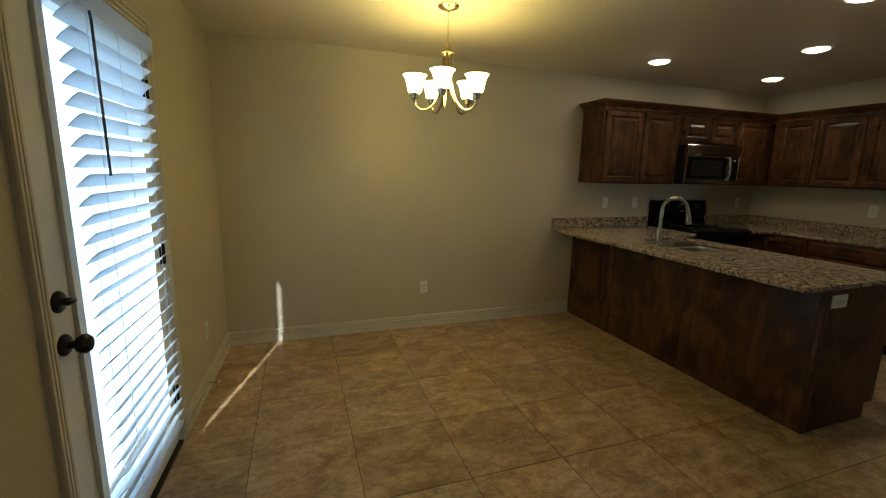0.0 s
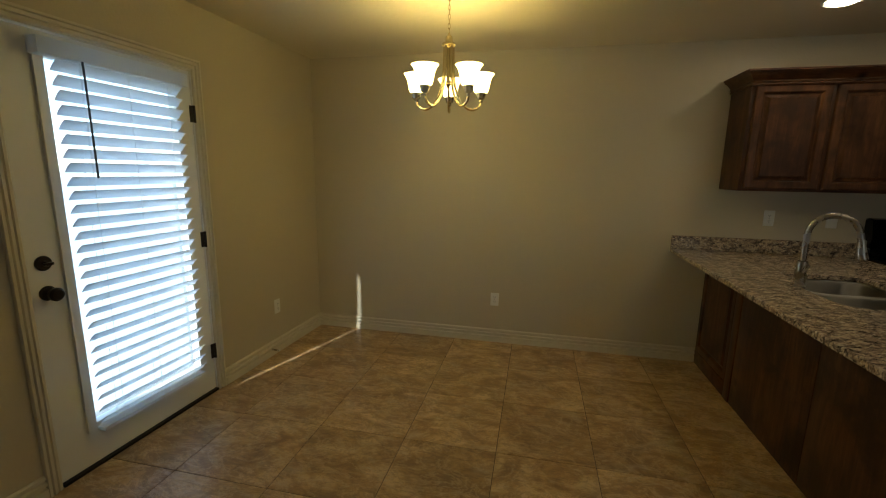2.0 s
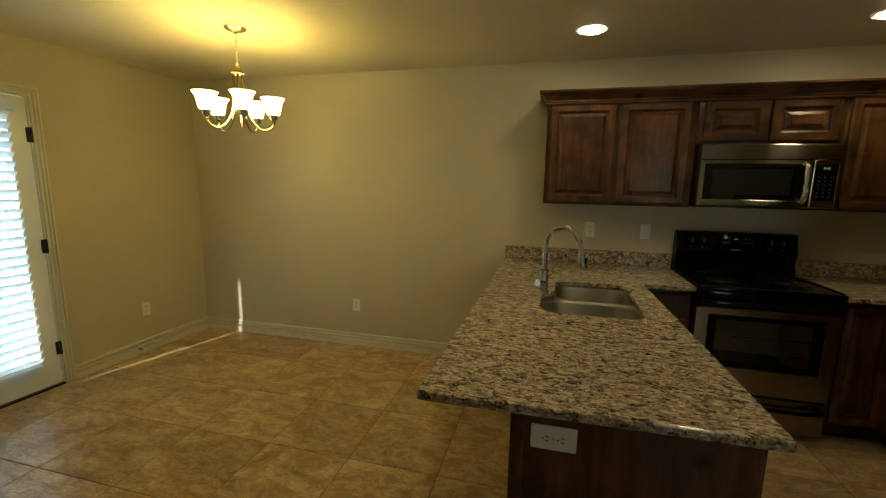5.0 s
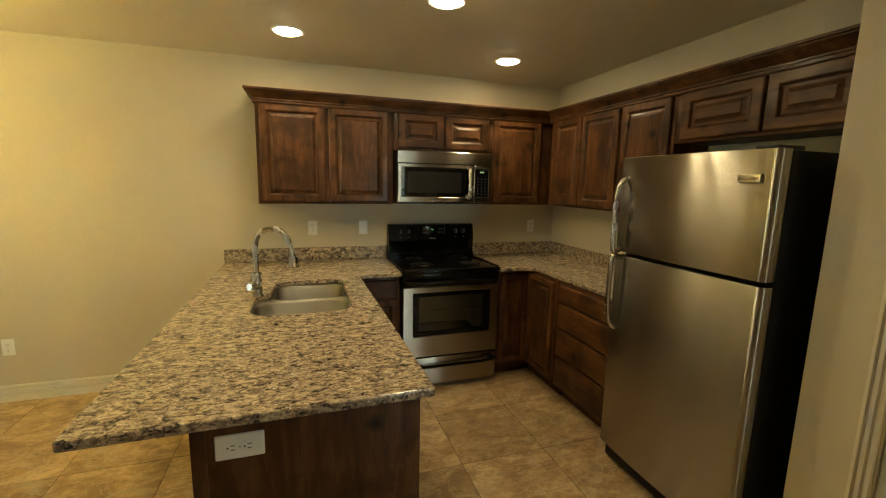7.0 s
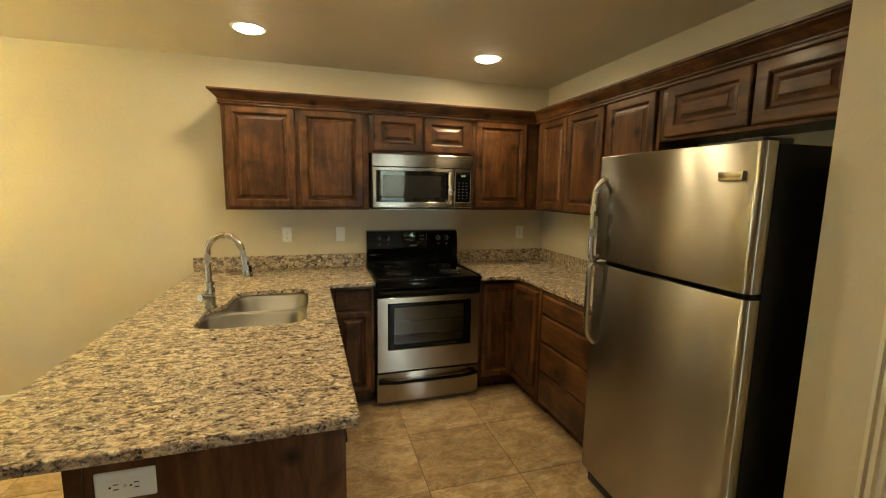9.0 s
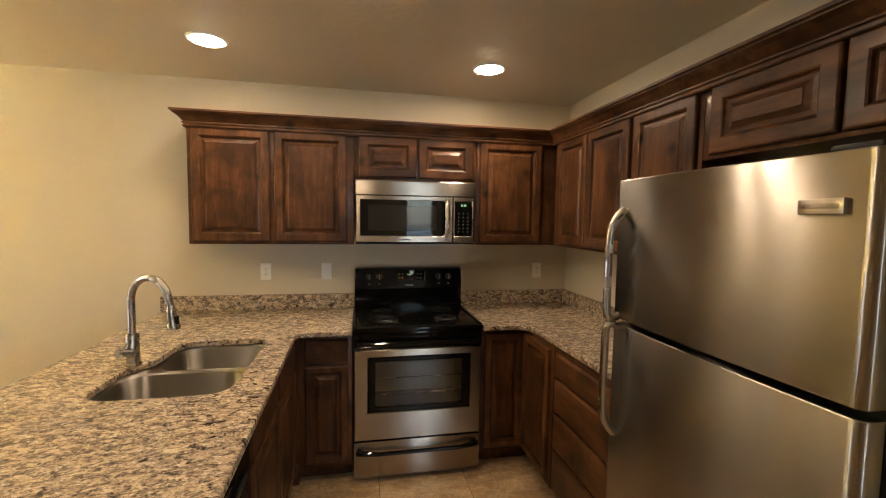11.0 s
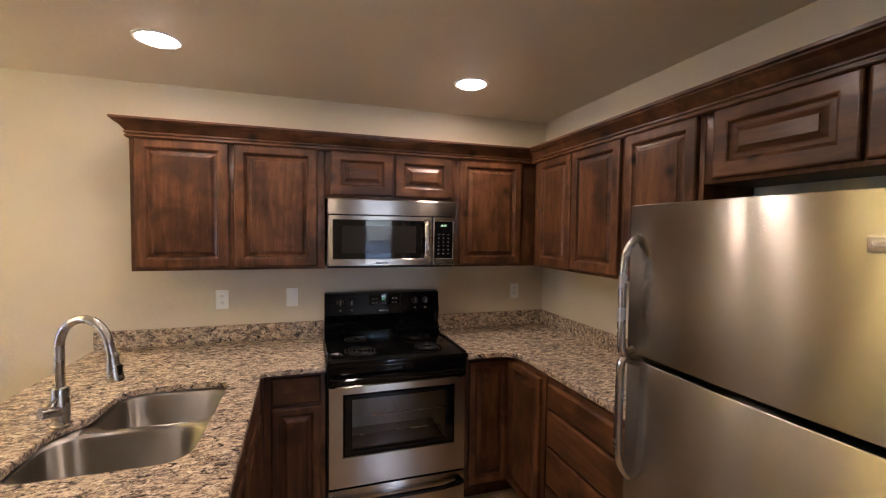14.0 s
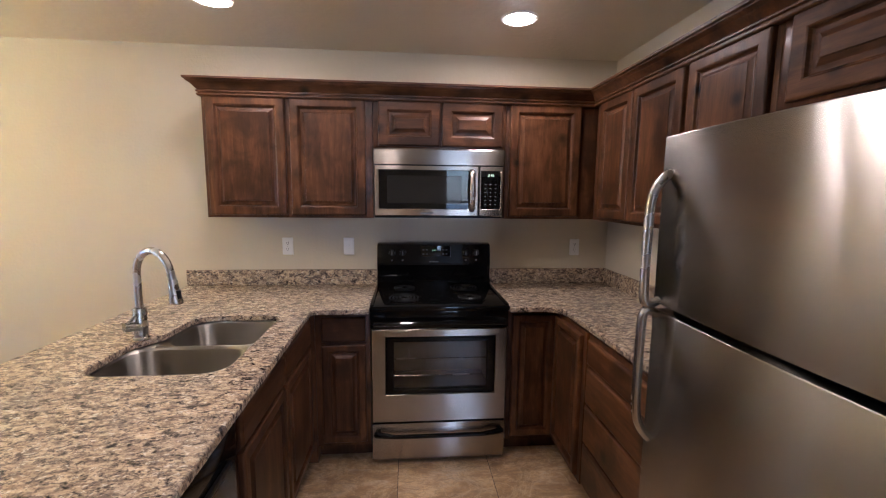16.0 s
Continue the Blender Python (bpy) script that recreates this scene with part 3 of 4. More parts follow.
tube(bm, [(2 * R + 0.007, 0, 0.262), (2 * R + 0.008, 0, 0.259), (2 * R + 0.009, 0, 0.245), (2 * R + 0.013, 0, 0.212), (2 * R + 0.020, 0, 0.176), (2 * R + 0.0205, 0, 0.170), (2 * R + 0.0205, 0, 0.169)], 0.02, 16, [0.0150, 0.0172, 0.0176, 0.0205, 0.0255, 0.0245, 0.019])
sp = part("spray_head", bm, M_NICKEL, fa)
bm = boxes((2 * R + 0.028, 2 * R + 0.0405, -0.008, 0.008, 0.186, 0.226), bevel=0.004)
part("button", bm, M_BLACKM, sp, "black rubber spray button")
bm = bmesh.new()
tube(bm, [(0.015, -0.01, 0.055), (-0.004, -0.045, 0.062), (-0.008, -0.062, 0.064)], 0.017, 14, [0.017, 0.019, 0.020])
lv = part("handle_hub", bm, M_NICKEL, fa)
bm = bmesh.new()
tube(bm, [(-0.006, -0.056, 0.066), (0.016, -0.045, 0.095), (0.030, -0.035, 0.115)], 0.005, 10, [0.0055, 0.005, 0.004])
part("lever", bm, M_NICKEL, lv)

# ---- appliances ----
W = 0.755
rg = thing("electric_range", pose(3.616, YB, 0), "stainless steel electric range with black coil cooktop", "range")
bm = boxes((0, 0.04, -0.60, -0.03, 0.03, 0.90), (W - 0.04, W, -0.60, -0.03, 0.03, 0.90), (0.04, W - 0.04, -0.10, -0.03, 0.03, 0.90), (0.04, W - 0.04, -0.60, -0.10, 0.03, 0.33), (0.04, W - 0.04, -0.60, -0.10, 0.80, 0.90))
part("body", bm, M_BLACKM, rg)
for fx in (0.05, W - 0.05):
    for fy in (-0.55, -0.08):
        bm = bmesh.new()
        lathe(bm, [(0.018, 0.0), (0.018, 0.012), (0.010, 0.014), (0.010, 0.032)], (fx, fy, 0), 12)
        part("foot", bm, M_BLACKM, rg)
top = part("cooktop", boxes((-0.003, W + 0.003, -0.652, -0.10, 0.898, 0.926), bevel=0.010), M_BLACK, rg, "glossy black enamel cooktop")
for a in (0.0, W - 0.018):
    part("cooktop_rim", boxes((a, a + 0.018, -0.63, -0.11, 0.9262, 0.931), bevel=0.002), M_BLACK, top)
for bx, by, br in ((0.185, -0.49, 0.098), (0.185, -0.235, 0.075), (0.56, -0.49, 0.075), (0.56, -0.235, 0.098)):
    bm = bmesh.new()
    lathe(bm, [(br + 0.020, 0.0), (br + 0.019, 0.004), (br + 0.012, 0.005), (br, -0.002), (br * 0.5, -0.0005), (0.01, 0.0)], (bx, by, 0.9265), 28)
    pan = part("drip_pan", bm, M_BLACK, top)
    bm = bmesh.new()
    n = 90
    tube(bm, [(bx + (0.018 + (br - 0.022) * i / n) * math.cos(i * 0.2094 * 1.3), by + (0.018 + (br - 0.022) * i / n) * math.sin(i * 0.2094 * 1.3), 0.937) for i in range(n + 1)], 0.0042, 6)
    part("coil_element", bm, M_BLACKM, pan)
band = part("front_band", boxes((0, W, -0.635, -0.602, 0.802, 0.896), bevel=0.006), M_BLACK, rg, "glossy black band below the cooktop")
bm = bmesh.new()
tube(bm, [(0.02, -0.640, 0.835), (0.03, -0.668, 0.838), (0.07, -0.678, 0.84), (W - 0.07, -0.678, 0.84), (W - 0.03, -0.668, 0.838), (W - 0.02, -0.640, 0.835)], 0.012, 10, [0.017, 0.016, 0.013, 0.013, 0.016, 0.017])
part("oven_handle", bm, M_BLACK, rg, "black bar handle")


def framed(bm, x0, x1, z0, z1, hx0, hx1, hz0, hz1, y0, y1):
    """A panel from y0 (front) to y1 with a rectangular opening."""
    def rect(a, b, c, d, y):
        return [(a, y, c), (b, y, c), (b, y, d), (a, y, d)]
    ring_stack(bm, [rect(hx0, hx1, hz0, hz1, y1), rect(x0, x1, z0, z1, y1), rect(x0, x1, z0, z1, y0 + 0.006), rect(x0 + 0.005, x1 - 0.005, z0 + 0.005, z1 - 0.005, y0), rect(hx0 - 0.004, hx1 + 0.004, hz0 - 0.004, hz1 + 0.004, y0), rect(hx0, hx1, hz0, hz1, y0 + 0.004), rect(hx0, hx1, hz0, hz1, y1)], False, False)
    return bm


door = part("oven_door", framed(bmesh.new(), 0.004, W - 0.004, 0.262, 0.797, 0.082, W - 0.070, 0.425, 0.752, -0.638, -0.602), M_STEEL, rg, "brushed steel oven door")
part("window_frame", framed(bmesh.new(), 0.083, W - 0.071, 0.426, 0.751, 0.125, W - 0.115, 0.455, 0.722, -0.634, -0.606), M_BLACK, door, "black glass border")
ob = part("window_pane", boxes((0.124, W - 0.114, -0.628, -0.624, 0.454, 0.723)), glass_mat("oven_glass", (0.80, 0.74, 0.66)), door)
part("oven_liner", boxes((0.042, 0.050, -0.59, -0.105, 0.335, 0.795), (W - 0.050, W - 0.042, -0.59, -0.105, 0.335, 0.795), (0.05, W - 0.05, -0.115, -0.105, 0.335, 0.795)), plain("oven_enamel", (0.50, 0.46, 0.38), 0.4, grain=0.2), rg, "grey speckled oven liner")
for z in (0.50, 0.60):
    bm = bmesh.new()
    tube(bm, [(0.052, -0.56, z), (W - 0.052, -0.56, z)], 0.004, 6)
    for i in range(6):
        x = 0.10 + i * 0.109
        tube(bm, [(x, -0.56, z), (x, -0.12, z)], 0.0007, 5)
    part("oven_rack", bm, M_NICKEL, rg, "chrome wire rack")
dr = part("storage_drawer", boxes((0.004, W - 0.004, -0.632, -0.602, 0.036, 0.252), bevel=0.006), M_STEEL, rg, "brushed steel drawer front")
bm = bmesh.new()
tube(bm, [(0.03, -0.634, 0.190), (0.032, -0.655, 0.204), (0.055, -0.668, 0.206), (0.14, -0.668, 0.194), (W - 0.14, -0.668, 0.194), (W - 0.055, -0.668, 0.206), (W - 0.032, -0.655, 0.204), (W - 0.03, -0.634, 0.190)], 0.012, 10, [0.018, 0.018, 0.016, 0.012, 0.012, 0.016, 0.018, 0.018])
part("drawer_handle", bm, M_BLACK, dr, "black curved bar handle")
# backguard
bm = bmesh.new()
prof = [(-0.012, 0.90), (-0.012, 1.195), (-0.050, 1.203), (-0.085, 1.193), (-0.112, 1.065), (-0.095, 1.045), (-0.085, 0.985), (-0.115, 0.955), (-0.118, 0.90)]
ring_stack(bm, [[(x, y, z) for y, z in prof] for x in (0.004, W - 0.004)])
bmesh.ops.bevel(bm, geom=list(bm.edges), offset=0.005, segments=2, affect="EDGES")
bg = part("backguard", bm, M_BLACK, rg, "glossy black control backguard")


def on_panel(u, z):
    """A point on the slanted control face."""
    return (u, -0.085 - 0.027 * (1.200 - z) / 0.135, z)


for u in (0.100, 0.170, 0.585, 0.655):
    x, y, z = on_panel(u, 1.140)
    bm = bmesh.new()
    lathe(bm, [(0.024, 0.002), (0.023, -0.006), (0.018, -0.010), (0.017, -0.024), (0.015, -0.026)], (x, y, z), 20, "y")
    kb = part("knob", bm, M_BLACKM, bg)
    part("pointer", boxes((x - 0.003, x + 0.003, y - 0.0285, y - 0.0262, z - 0.014, z + 0.016)), M_GREY, kb)
    part("marking", boxes((x - 0.006, x + 0.006, y - 0.012, y - 0.0085, z - 0.052, z - 0.044)), M_GREY, kb)
x, y, z = on_panel(0.375, 1.145)
pn = part("display_panel", boxes((0.285, 0.490, y - 0.005, y + 0.008, 1.105, 1.186), bevel=0.002), M_DARKGLASS, bg, "dark glass clock panel")
for u in (0.300, 0.322, 0.430, 0.452):
    for zz in (1.128, 0.0 + 1.156):
        part("button", boxes((u, u + 0.012, y - 0.0065, y - 0.0051, zz, zz + 0.007)), M_GREY, pn)
part("trim_line", boxes((0.4835, 0.4855, y - 0.0065, y - 0.0051, 1.112, 1.180)), M_GREY, pn)
part("nameplate", boxes((0.345, 0.405, -0.1100, -0.1040, 1.078, 1.086)), M_GREY, bg, "small grey nameplate")


def lettering(text, size, parent, m, material, name="lettering"):
    cu = bpy.data.curves.new(name, "FONT")
    cu.body, cu.size, cu.extrude, cu.align_x, cu.align_y = text, size, 0.0004, "CENTER", "CENTER"
    tmp = bpy.data.objects.new("tmp", cu)
    me = bpy.data.meshes.new_from_object(tmp)
    bpy.data.objects.remove(tmp)
    me.materials.append(material)
    ob = new(name, me)
    ob.parent = parent
    ob.matrix_basis = m
    return ob


lettering("8:45", 0.014, pn, pose(0.376, y - 0.0058, 1.156, 90, 0, 0), M_LED, "clock_digits")

# microwave
MW = 0.745
mw = thing("microwave", pose(3.627, YB, 1.385), "stainless over-the-range microwave with dark glass door", "microwave")
part("body", boxes((0, MW, -0.375, -0.003, 0.0, 0.396), bevel=0.003), M_BLACKM, mw)
bm = bmesh.new()
prof = [(-0.376, 0.305), (-0.412, 0.305), (-0.413, 0.345), (-0.412, 0.386), (-0.406, 0.394), (-0.398, 0.396), (-0.376, 0.396)]
ring_stack(bm, [[(x, y, z) for y, z in prof] for x in (0.0, MW)])
part("vent_cover", bm, M_STEEL, mw, "brushed steel vent strip")
door = part("microwave_door", framed(bmesh.new(), 0.0, 0.600, 0.012, 0.302, 0.030, 0.575, 0.055, 0.272, -0.412, -0.376), M_STEEL, mw, "brushed steel microwave door")
part("window_pane", boxes((0.030, 0.575, -0.409, -0.40, 0.055, 0.272)), M_DARKGLASS, door, "dark reflective glass")
part("inner_window", boxes((0.075, 0.500, -0.4105, -0.4092, 0.085, 0.242)), plain("dark_mesh", (0.020, 0.019, 0.018), 0.03, vary=0.01, spec=0.30), door, "grey perforated screen")
bm = bmesh.new()
tube(bm, smooth_path([(0.560, -0.410, 0.045), (0.560, -0.440, 0.060), (0.560, -0.452, 0.10), (0.560, -0.458, 0.16), (0.560, -0.452, 0.22), (0.560, -0.440, 0.262), (0.560, -0.410, 0.278)], 4), 0.011, 12)
bm.transform(Matrix.Translation((0.560, 0, 0)) @ Matrix.Diagonal((1.4, 1, 1, 1)) @ Matrix.Translation((-0.560, 0, 0)))
part("handle", bm, M_NICKEL, door, "curved steel handle")
cp = part("control_panel", framed(bmesh.new(), 0.604, MW, 0.012, 0.302, 0.617, MW - 0.018, 0.055, 0.272, -0.412, -0.376), M_STEEL, mw, "brushed steel control surround")
kp = part("keypad", boxes((0.617, MW - 0.018, -0.409, -0.40, 0.055, 0.272)), M_DARKGLASS, cp, "black glass keypad")
for i in range(3):
    for j in range(6):
        x, z = 0.640 + i * 0.030, 0.082 + j * 0.023
        part("key", boxes((x - 0.004, x + 0.004, -0.4100, -0.4091, z - 0.002, z + 0.002)), M_GREY, kp)
lettering("8:45", 0.020, kp, pose(0.672, -0.4096, 0.248, 90, 0, 0), M_LED, "clock_digits")
part("nameplate", boxes((0.265, 0.335, -0.4135, -0.4120, 0.026, 0.034)), M_GREY, door, "small grey nameplate")
part("underside_filter", boxes((0.06, 0.34, -0.33, -0.10, -0.004, 0.001), (0.40, 0.68, -0.33, -0.10, -0.004, 0.001)), M_NICKEL, mw, "metal grease filters")

# refrigerator
FW, FD = 0.773, 0.66
fr = thing("refrigerator", pose(5.205, 1.945, 0, 0, 0, -90), "stainless top-freezer refrigerator with black sides", "refrigerator")
part("body", boxes((0.002, FW - 0.002, -0.585, -0.005, 0.02, 1.688), bevel=0.005), M_SIDE, fr, "black textured cabinet")
part("base_grille", boxes((0.01, FW - 0.01, -0.612, -0.585, 0.015, 0.10), bevel=0.004), M_BLACKM, fr, "black base grille")
part("hinge_cover", boxes((FW - 0.10, FW - 0.012, -0.64, -0.51, 1.689, 1.707), bevel=0.006), M_BLACKM, fr, "black hinge cover")


def fridge_door(z0, z1, label):
    outline = [(0.0, -0.593)]
    n = 24
    for i in range(n + 1):
        u = i / n
        x = 0.004 + (FW - 0.030) * u
        outline.append((x, -0.641 - 0.020 * math.sin(math.pi * (0.12 + 0.80 * u))))
    for i in range(1, 7):
        a = radians(90 - 15 * i)
        outline.append((FW - 0.026 + 0.026 * math.cos(a), -0.625 - 0.0215 * math.sin(a)))
    outline.append((FW, -0.593))
    bm = bmesh.new()
    extrude_outline(bm, outline, z0, z1, 0.004)
    return part("fridge_door", bm, M_FRIDGE, fr, label)


dz = fridge_door(1.208, 1.695, "brushed steel freezer door")
dl = fridge_door(0.105, 1.189, "brushed steel refrigerator door")
for p, d in ((dz, 1), (dl, -1)):
    part("gasket", boxes((0.01, FW - 0.012, -0.593, -0.586, (1.212 if d > 0 else 0.11), (1.69 if d > 0 else 1.185))), M_RUBBER, p, "dark rubber door gasket")
    z0 = 1.203 if d > 0 else 1.195
    L = 0.385 if d > 0 else 0.405
    pts = [(0.034, -0.652, z0 + d * 0.018), (0.034, -0.678, z0 + d * 0.006), (0.032, -0.694, z0 + d * 0.012), (0.030, -0.698, z0 + d * 0.05), (0.030, -0.699, z0 + d * L * 0.5), (0.030, -0.696, z0 + d * L * 0.78), (0.033, -0.683, z0 + d * L * 0.91), (0.040, -0.661, z0 + d * L * 0.985), (0.042, -0.650, z0 + d * L)]
    bm = bmesh.new()
    tube(bm, smooth_path(pts, 4), 0.0135, 14)
    part("handle", bm, M_NICKEL, p, "curved steel handle")
bd = part("badge", boxes((0.634, 0.720, -0.6605, -0.6475, 1.572, 1.604), bevel=0.002), M_NICKEL, dz, "rectangular metal badge")
part("badge_mark", boxes((0.642, 0.712, -0.6614, -0.6603, 1.583, 1.593), bevel=0.0004), M_STEEL, bd)

# dishwasher
dw = thing("dishwasher", pose(PXB + 0.02, 1.372, 0, 0, 0, 90), "stainless and black built-in dishwasher under the peninsula", "dishwasher")
part("body", boxes((0, 0.60, -0.593, 0, 0.09, BASE - 0.004)), M_BLACKM, dw)
part("dishwasher_door", boxes((0.004, 0.596, -0.628, -0.594, 0.10, 0.74), bevel=0.004), M_STEEL, dw, "brushed steel door")
dc = part("control_strip", boxes((0.004, 0.596, -0.633, -0.594, 0.745, 0.868), bevel=0.006), M_BLACK, dw, "black control strip")
part("handle_recess", boxes((0.06, 0.54, -0.643, -0.633, 0.752, 0.770), bevel=0.003), M_BLACKM, dc)
for i in range(6):
    part("button", boxes((0.10 + i * 0.035, 0.118 + i * 0.035, -0.6342, -0.6331, 0.81, 0.818)), M_GREY, dc)
part("toe_kick", boxes((0, 0.60, -0.54, -0.51, 0.0, 0.088)), M_BLACKM, dw)
# ---- doors, blind and trim ----
def casing(y0, y1, h, prof):
    """Door casing on the plane x=0 facing +x, round the opening y0..y1, 0..h."""
    bm = bmesh.new()
    rings = []
    for y, z, dy, dz in ((y0, 0, -1, 0), (y0, h, -1, 1), (y1, h, 1, 1), (y1, 0, 1, 0)):
        rings.append([(p, y + dy * o, z + dz * o) for o, p in prof])
    return ring_stack(bm, rings)


CASE = [(0.0, -0.002), (0.0, 0.010), (0.004, 0.014), (0.014, 0.014), (0.017, 0.005), (0.022, 0.005), (0.025, 0.016), (0.035, 0.017), (0.038, 0.006), (0.043, 0.006), (0.046, 0.019), (0.056, 0.019), (0.058, 0.014), (0.058, -0.002)]
solid("door_casing", casing(DY0, DY1, DH, CASE), M_TRIM, "cream painted ribbed casing round the patio door", "trim", "structure", LEFT)
bm = boxes((-0.13, -0.001, DY0, DY0 + 0.006, 0, DH), (-0.13, -0.001, DY1 - 0.006, DY1, 0, DH), (-0.13, -0.001, DY0 + 0.006, DY1 - 0.006, DH - 0.006, DH))
solid("door_jamb", bm, M_TRIM, "cream painted patio door jamb", "trim", "structure", LEFT)
solid("threshold", boxes((-0.14, 0.012, DY0 + 0.006, DY1 - 0.006, 0.0, 0.014), bevel=0.003), M_BRONZE, "dark metal door threshold", "threshold", "structure", LEFT)

GY0, GY1, GZ0, GZ1 = -0.30, 0.345, 0.225, 1.93
d1 = thing("door_1", LEFT, "closed white patio door with a full glass lite", "door", kind="structure")


def door_frame(y0, y1, z0, z1, hy0, hy1, hz0, hz1, x0, x1):
    bm = bmesh.new()
    def rect(a, b, c, d, x):
        return [(x, a, c), (x, b, c), (x, b, d), (x, a, d)]
    ring_stack(bm, [rect(hy0, hy1, hz0, hz1, x0), rect(y0, y1, z0, z1, x0), rect(y0, y1, z0, z1, x1), rect(hy0, hy1, hz0, hz1, x1), rect(hy0, hy1, hz0, hz1, x0)], False, False)
    return bm


leaf = part("leaf", door_frame(DY0 + 0.010, DY1 - 0.012, 0.018, DH - 0.014, GY0, GY1, GZ0, GZ1, -0.052, -0.008), M_DOOR, d1, "white painted door leaf")
part("lite_frame", door_frame(GY0 - 0.035, GY1 + 0.020, GZ0 - 0.035, GZ1 + 0.03, GY0 + 0.004, GY1 - 0.001, GZ0 + 0.004, GZ1 - 0.004, -0.0078, 0.006), M_DOOR, leaf)
pane = part("glass_pane", boxes((-0.034, -0.028, GY0 - 0.005, GY1 + 0.005, GZ0 - 0.005, GZ1 + 0.005)), M_GLASS, leaf)
pane.visible_shadow = False
for z in (0.92, 1.055):
    bm = bmesh.new()
    c = (-0.008, -0.405, z)
    lathe(bm, [(0.033, 0.0), (0.033, 0.006), (0.028, 0.012), (0.012, 0.015), (0.012, 0.030)] + ([(0.022, 0.036), (0.030, 0.048), (0.030, 0.060), (0.022, 0.070), (0.008, 0.073)] if z < 1 else [(0.011, 0.032)]), c, 24, "x")
    if z > 1:
        box(bm, 0.020, 0.034, -0.423, -0.387, z - 0.006, z + 0.006, 0.003)
    part("door_knob" if z < 1 else "deadbolt", bm, M_BRONZE, leaf, "dark bronze door knob" if z < 1 else "dark bronze thumb-turn deadbolt")
# added white strip standing in for light leaking at the hinge gap
part("gap_light_strip", boxes((-0.010, 0.003, DY1 - 0.0088, DY1 - 0.0062, 0.02, DH - 0.012)), M_PLASTIC, d1)
for z in (0.28, 1.03, 1.79):
    bm = bmesh.new()
    lathe(bm, [(0.0075, -0.05), (0.0075, 0.05)], (0.004, DY1 - 0.004, z), 12)
    box(bm, -0.006, 0.0005, DY1 - 0.030, DY1 - 0.004, z - 0.048, z + 0.048)
    part("hinge", bm, M_BRONZE, d1, "dark bronze butt hinge")

bl = thing("window_blind", LEFT, "white faux-wood horizontal blind, slats half tilted", "blind")
part("headrail", boxes((0.007, 0.072, GY0 - 0.055, GY1 + 0.030, 1.925, 1.995), bevel=0.006), M_BLIND, bl, "white valance box")
bm = boxes((0.020, 0.068, GY0 - 0.002, GY1 - 0.024, 0.196, 0.214), bevel=0.004)
part("bottom_rail", bm, M_BLIND, bl)
SLATS, Z_TOP, Z_BOT = 28, 1.895, 0.245
TILT = -44.0
bm = bmesh.new()
half_w, th = 0.030, 0.0028
prof = [(-half_w, 0), (-half_w * 0.5, 0.0022), (0, 0.003), (half_w * 0.5, 0.0022), (half_w, 0), (half_w, -th), (0, 0.003 - th), (-half_w, -th)]
ring_stack(bm, [[(x, y, z) for x, z in prof] for y in (0.012, GY1 - GY0 - 0.008)])
slat_mesh = finish("slat", bm, M_BLIND)
for i in range(SLATS):
    z = Z_TOP + (Z_BOT - Z_TOP) * i / (SLATS - 1)
    ob = new("slat", slat_mesh)
    ob.parent = bl
    ob.matrix_basis = pose(0.044, GY0, z, 0, TILT + random.uniform(-0.8, 0.8), 0)
for y in (-0.20, 0.02, 0.24):
    for x in (0.019, 0.069):
        bm = bmesh.new()
        tube(bm, [(x, y, 0.21), (x, y, 1.93)], 0.0011, 5)
        part("ladder_cord", bm, M_BLIND, bl)
bm = bmesh.new()
tube(bm, [(0.076, -0.19, 1.925), (0.078, -0.19, 1.90), (0.080, -0.188, 1.42)], 0.0045, 8)
part("tilt_wand", bm, plain("smoky_plastic", (0.10, 0.11, 0.12), 0.25), bl, "smoky plastic tilt wand")

# pantry door
d2 = thing("door_2", pose(PX, PD1, 0, 0, 0, -90), "closed cream two-panel pantry door", "door", kind="structure")
PW = PD1 - PD0


def rect(a, b, c, d, y):
    return [(a, y, c), (b, y, c), (b, y, d), (a, y, d)]


part("leaf", boxes((0.004, PW - 0.004, 0.012, 0.045, 0.010, PDH - 0.004), bevel=0.002), M_PDOOR, d2)
for c, d in ((0.17, 0.87), (1.055, 1.93)):
    bm = bmesh.new()
    a, b = 0.105, PW - 0.105
    ring_stack(bm, [rect(a, b, c, d, 0.0125), rect(a, b, c, d, 0.0105), rect(a + 0.006, b - 0.006, c + 0.006, d - 0.006, 0.006), rect(a + 0.016, b - 0.016, c + 0.016, d - 0.016, 0.009), rect(a + 0.024, b - 0.024, c + 0.024, d - 0.024, 0.0113), rect(a + 0.05, b - 0.05, c + 0.05, d - 0.05, 0.007), rect(a + 0.054, b - 0.054, c + 0.054, d - 0.054, 0.0065)])
    part("moulded_panel", bm, M_PDOOR, d2, "", 6)
bm = bmesh.new()
lathe(bm, [(0.030, 0.0), (0.030, -0.006), (0.024, -0.012), (0.011, -0.014), (0.011, -0.030), (0.020, -0.036), (0.027, -0.046), (0.027, -0.056), (0.020, -0.064), (0.006, -0.066)], (0.055, 0.012, 0.942), 24, "y")
part("door_knob", bm, M_NICKEL, d2, "satin nickel round knob")
part("strike_plate", boxes((-0.001, 0.005, 0.006, 0.03, 0.93, 0.985)), M_BRONZE, d2)
case = solid("door_casing", casing(0, PW, PDH, CASE), M_TRIM, "cream painted ribbed casing round the pantry door", "trim", "structure")
case.matrix_basis = pose(PX, PD0 + PW, 0, 0, 0, 180)
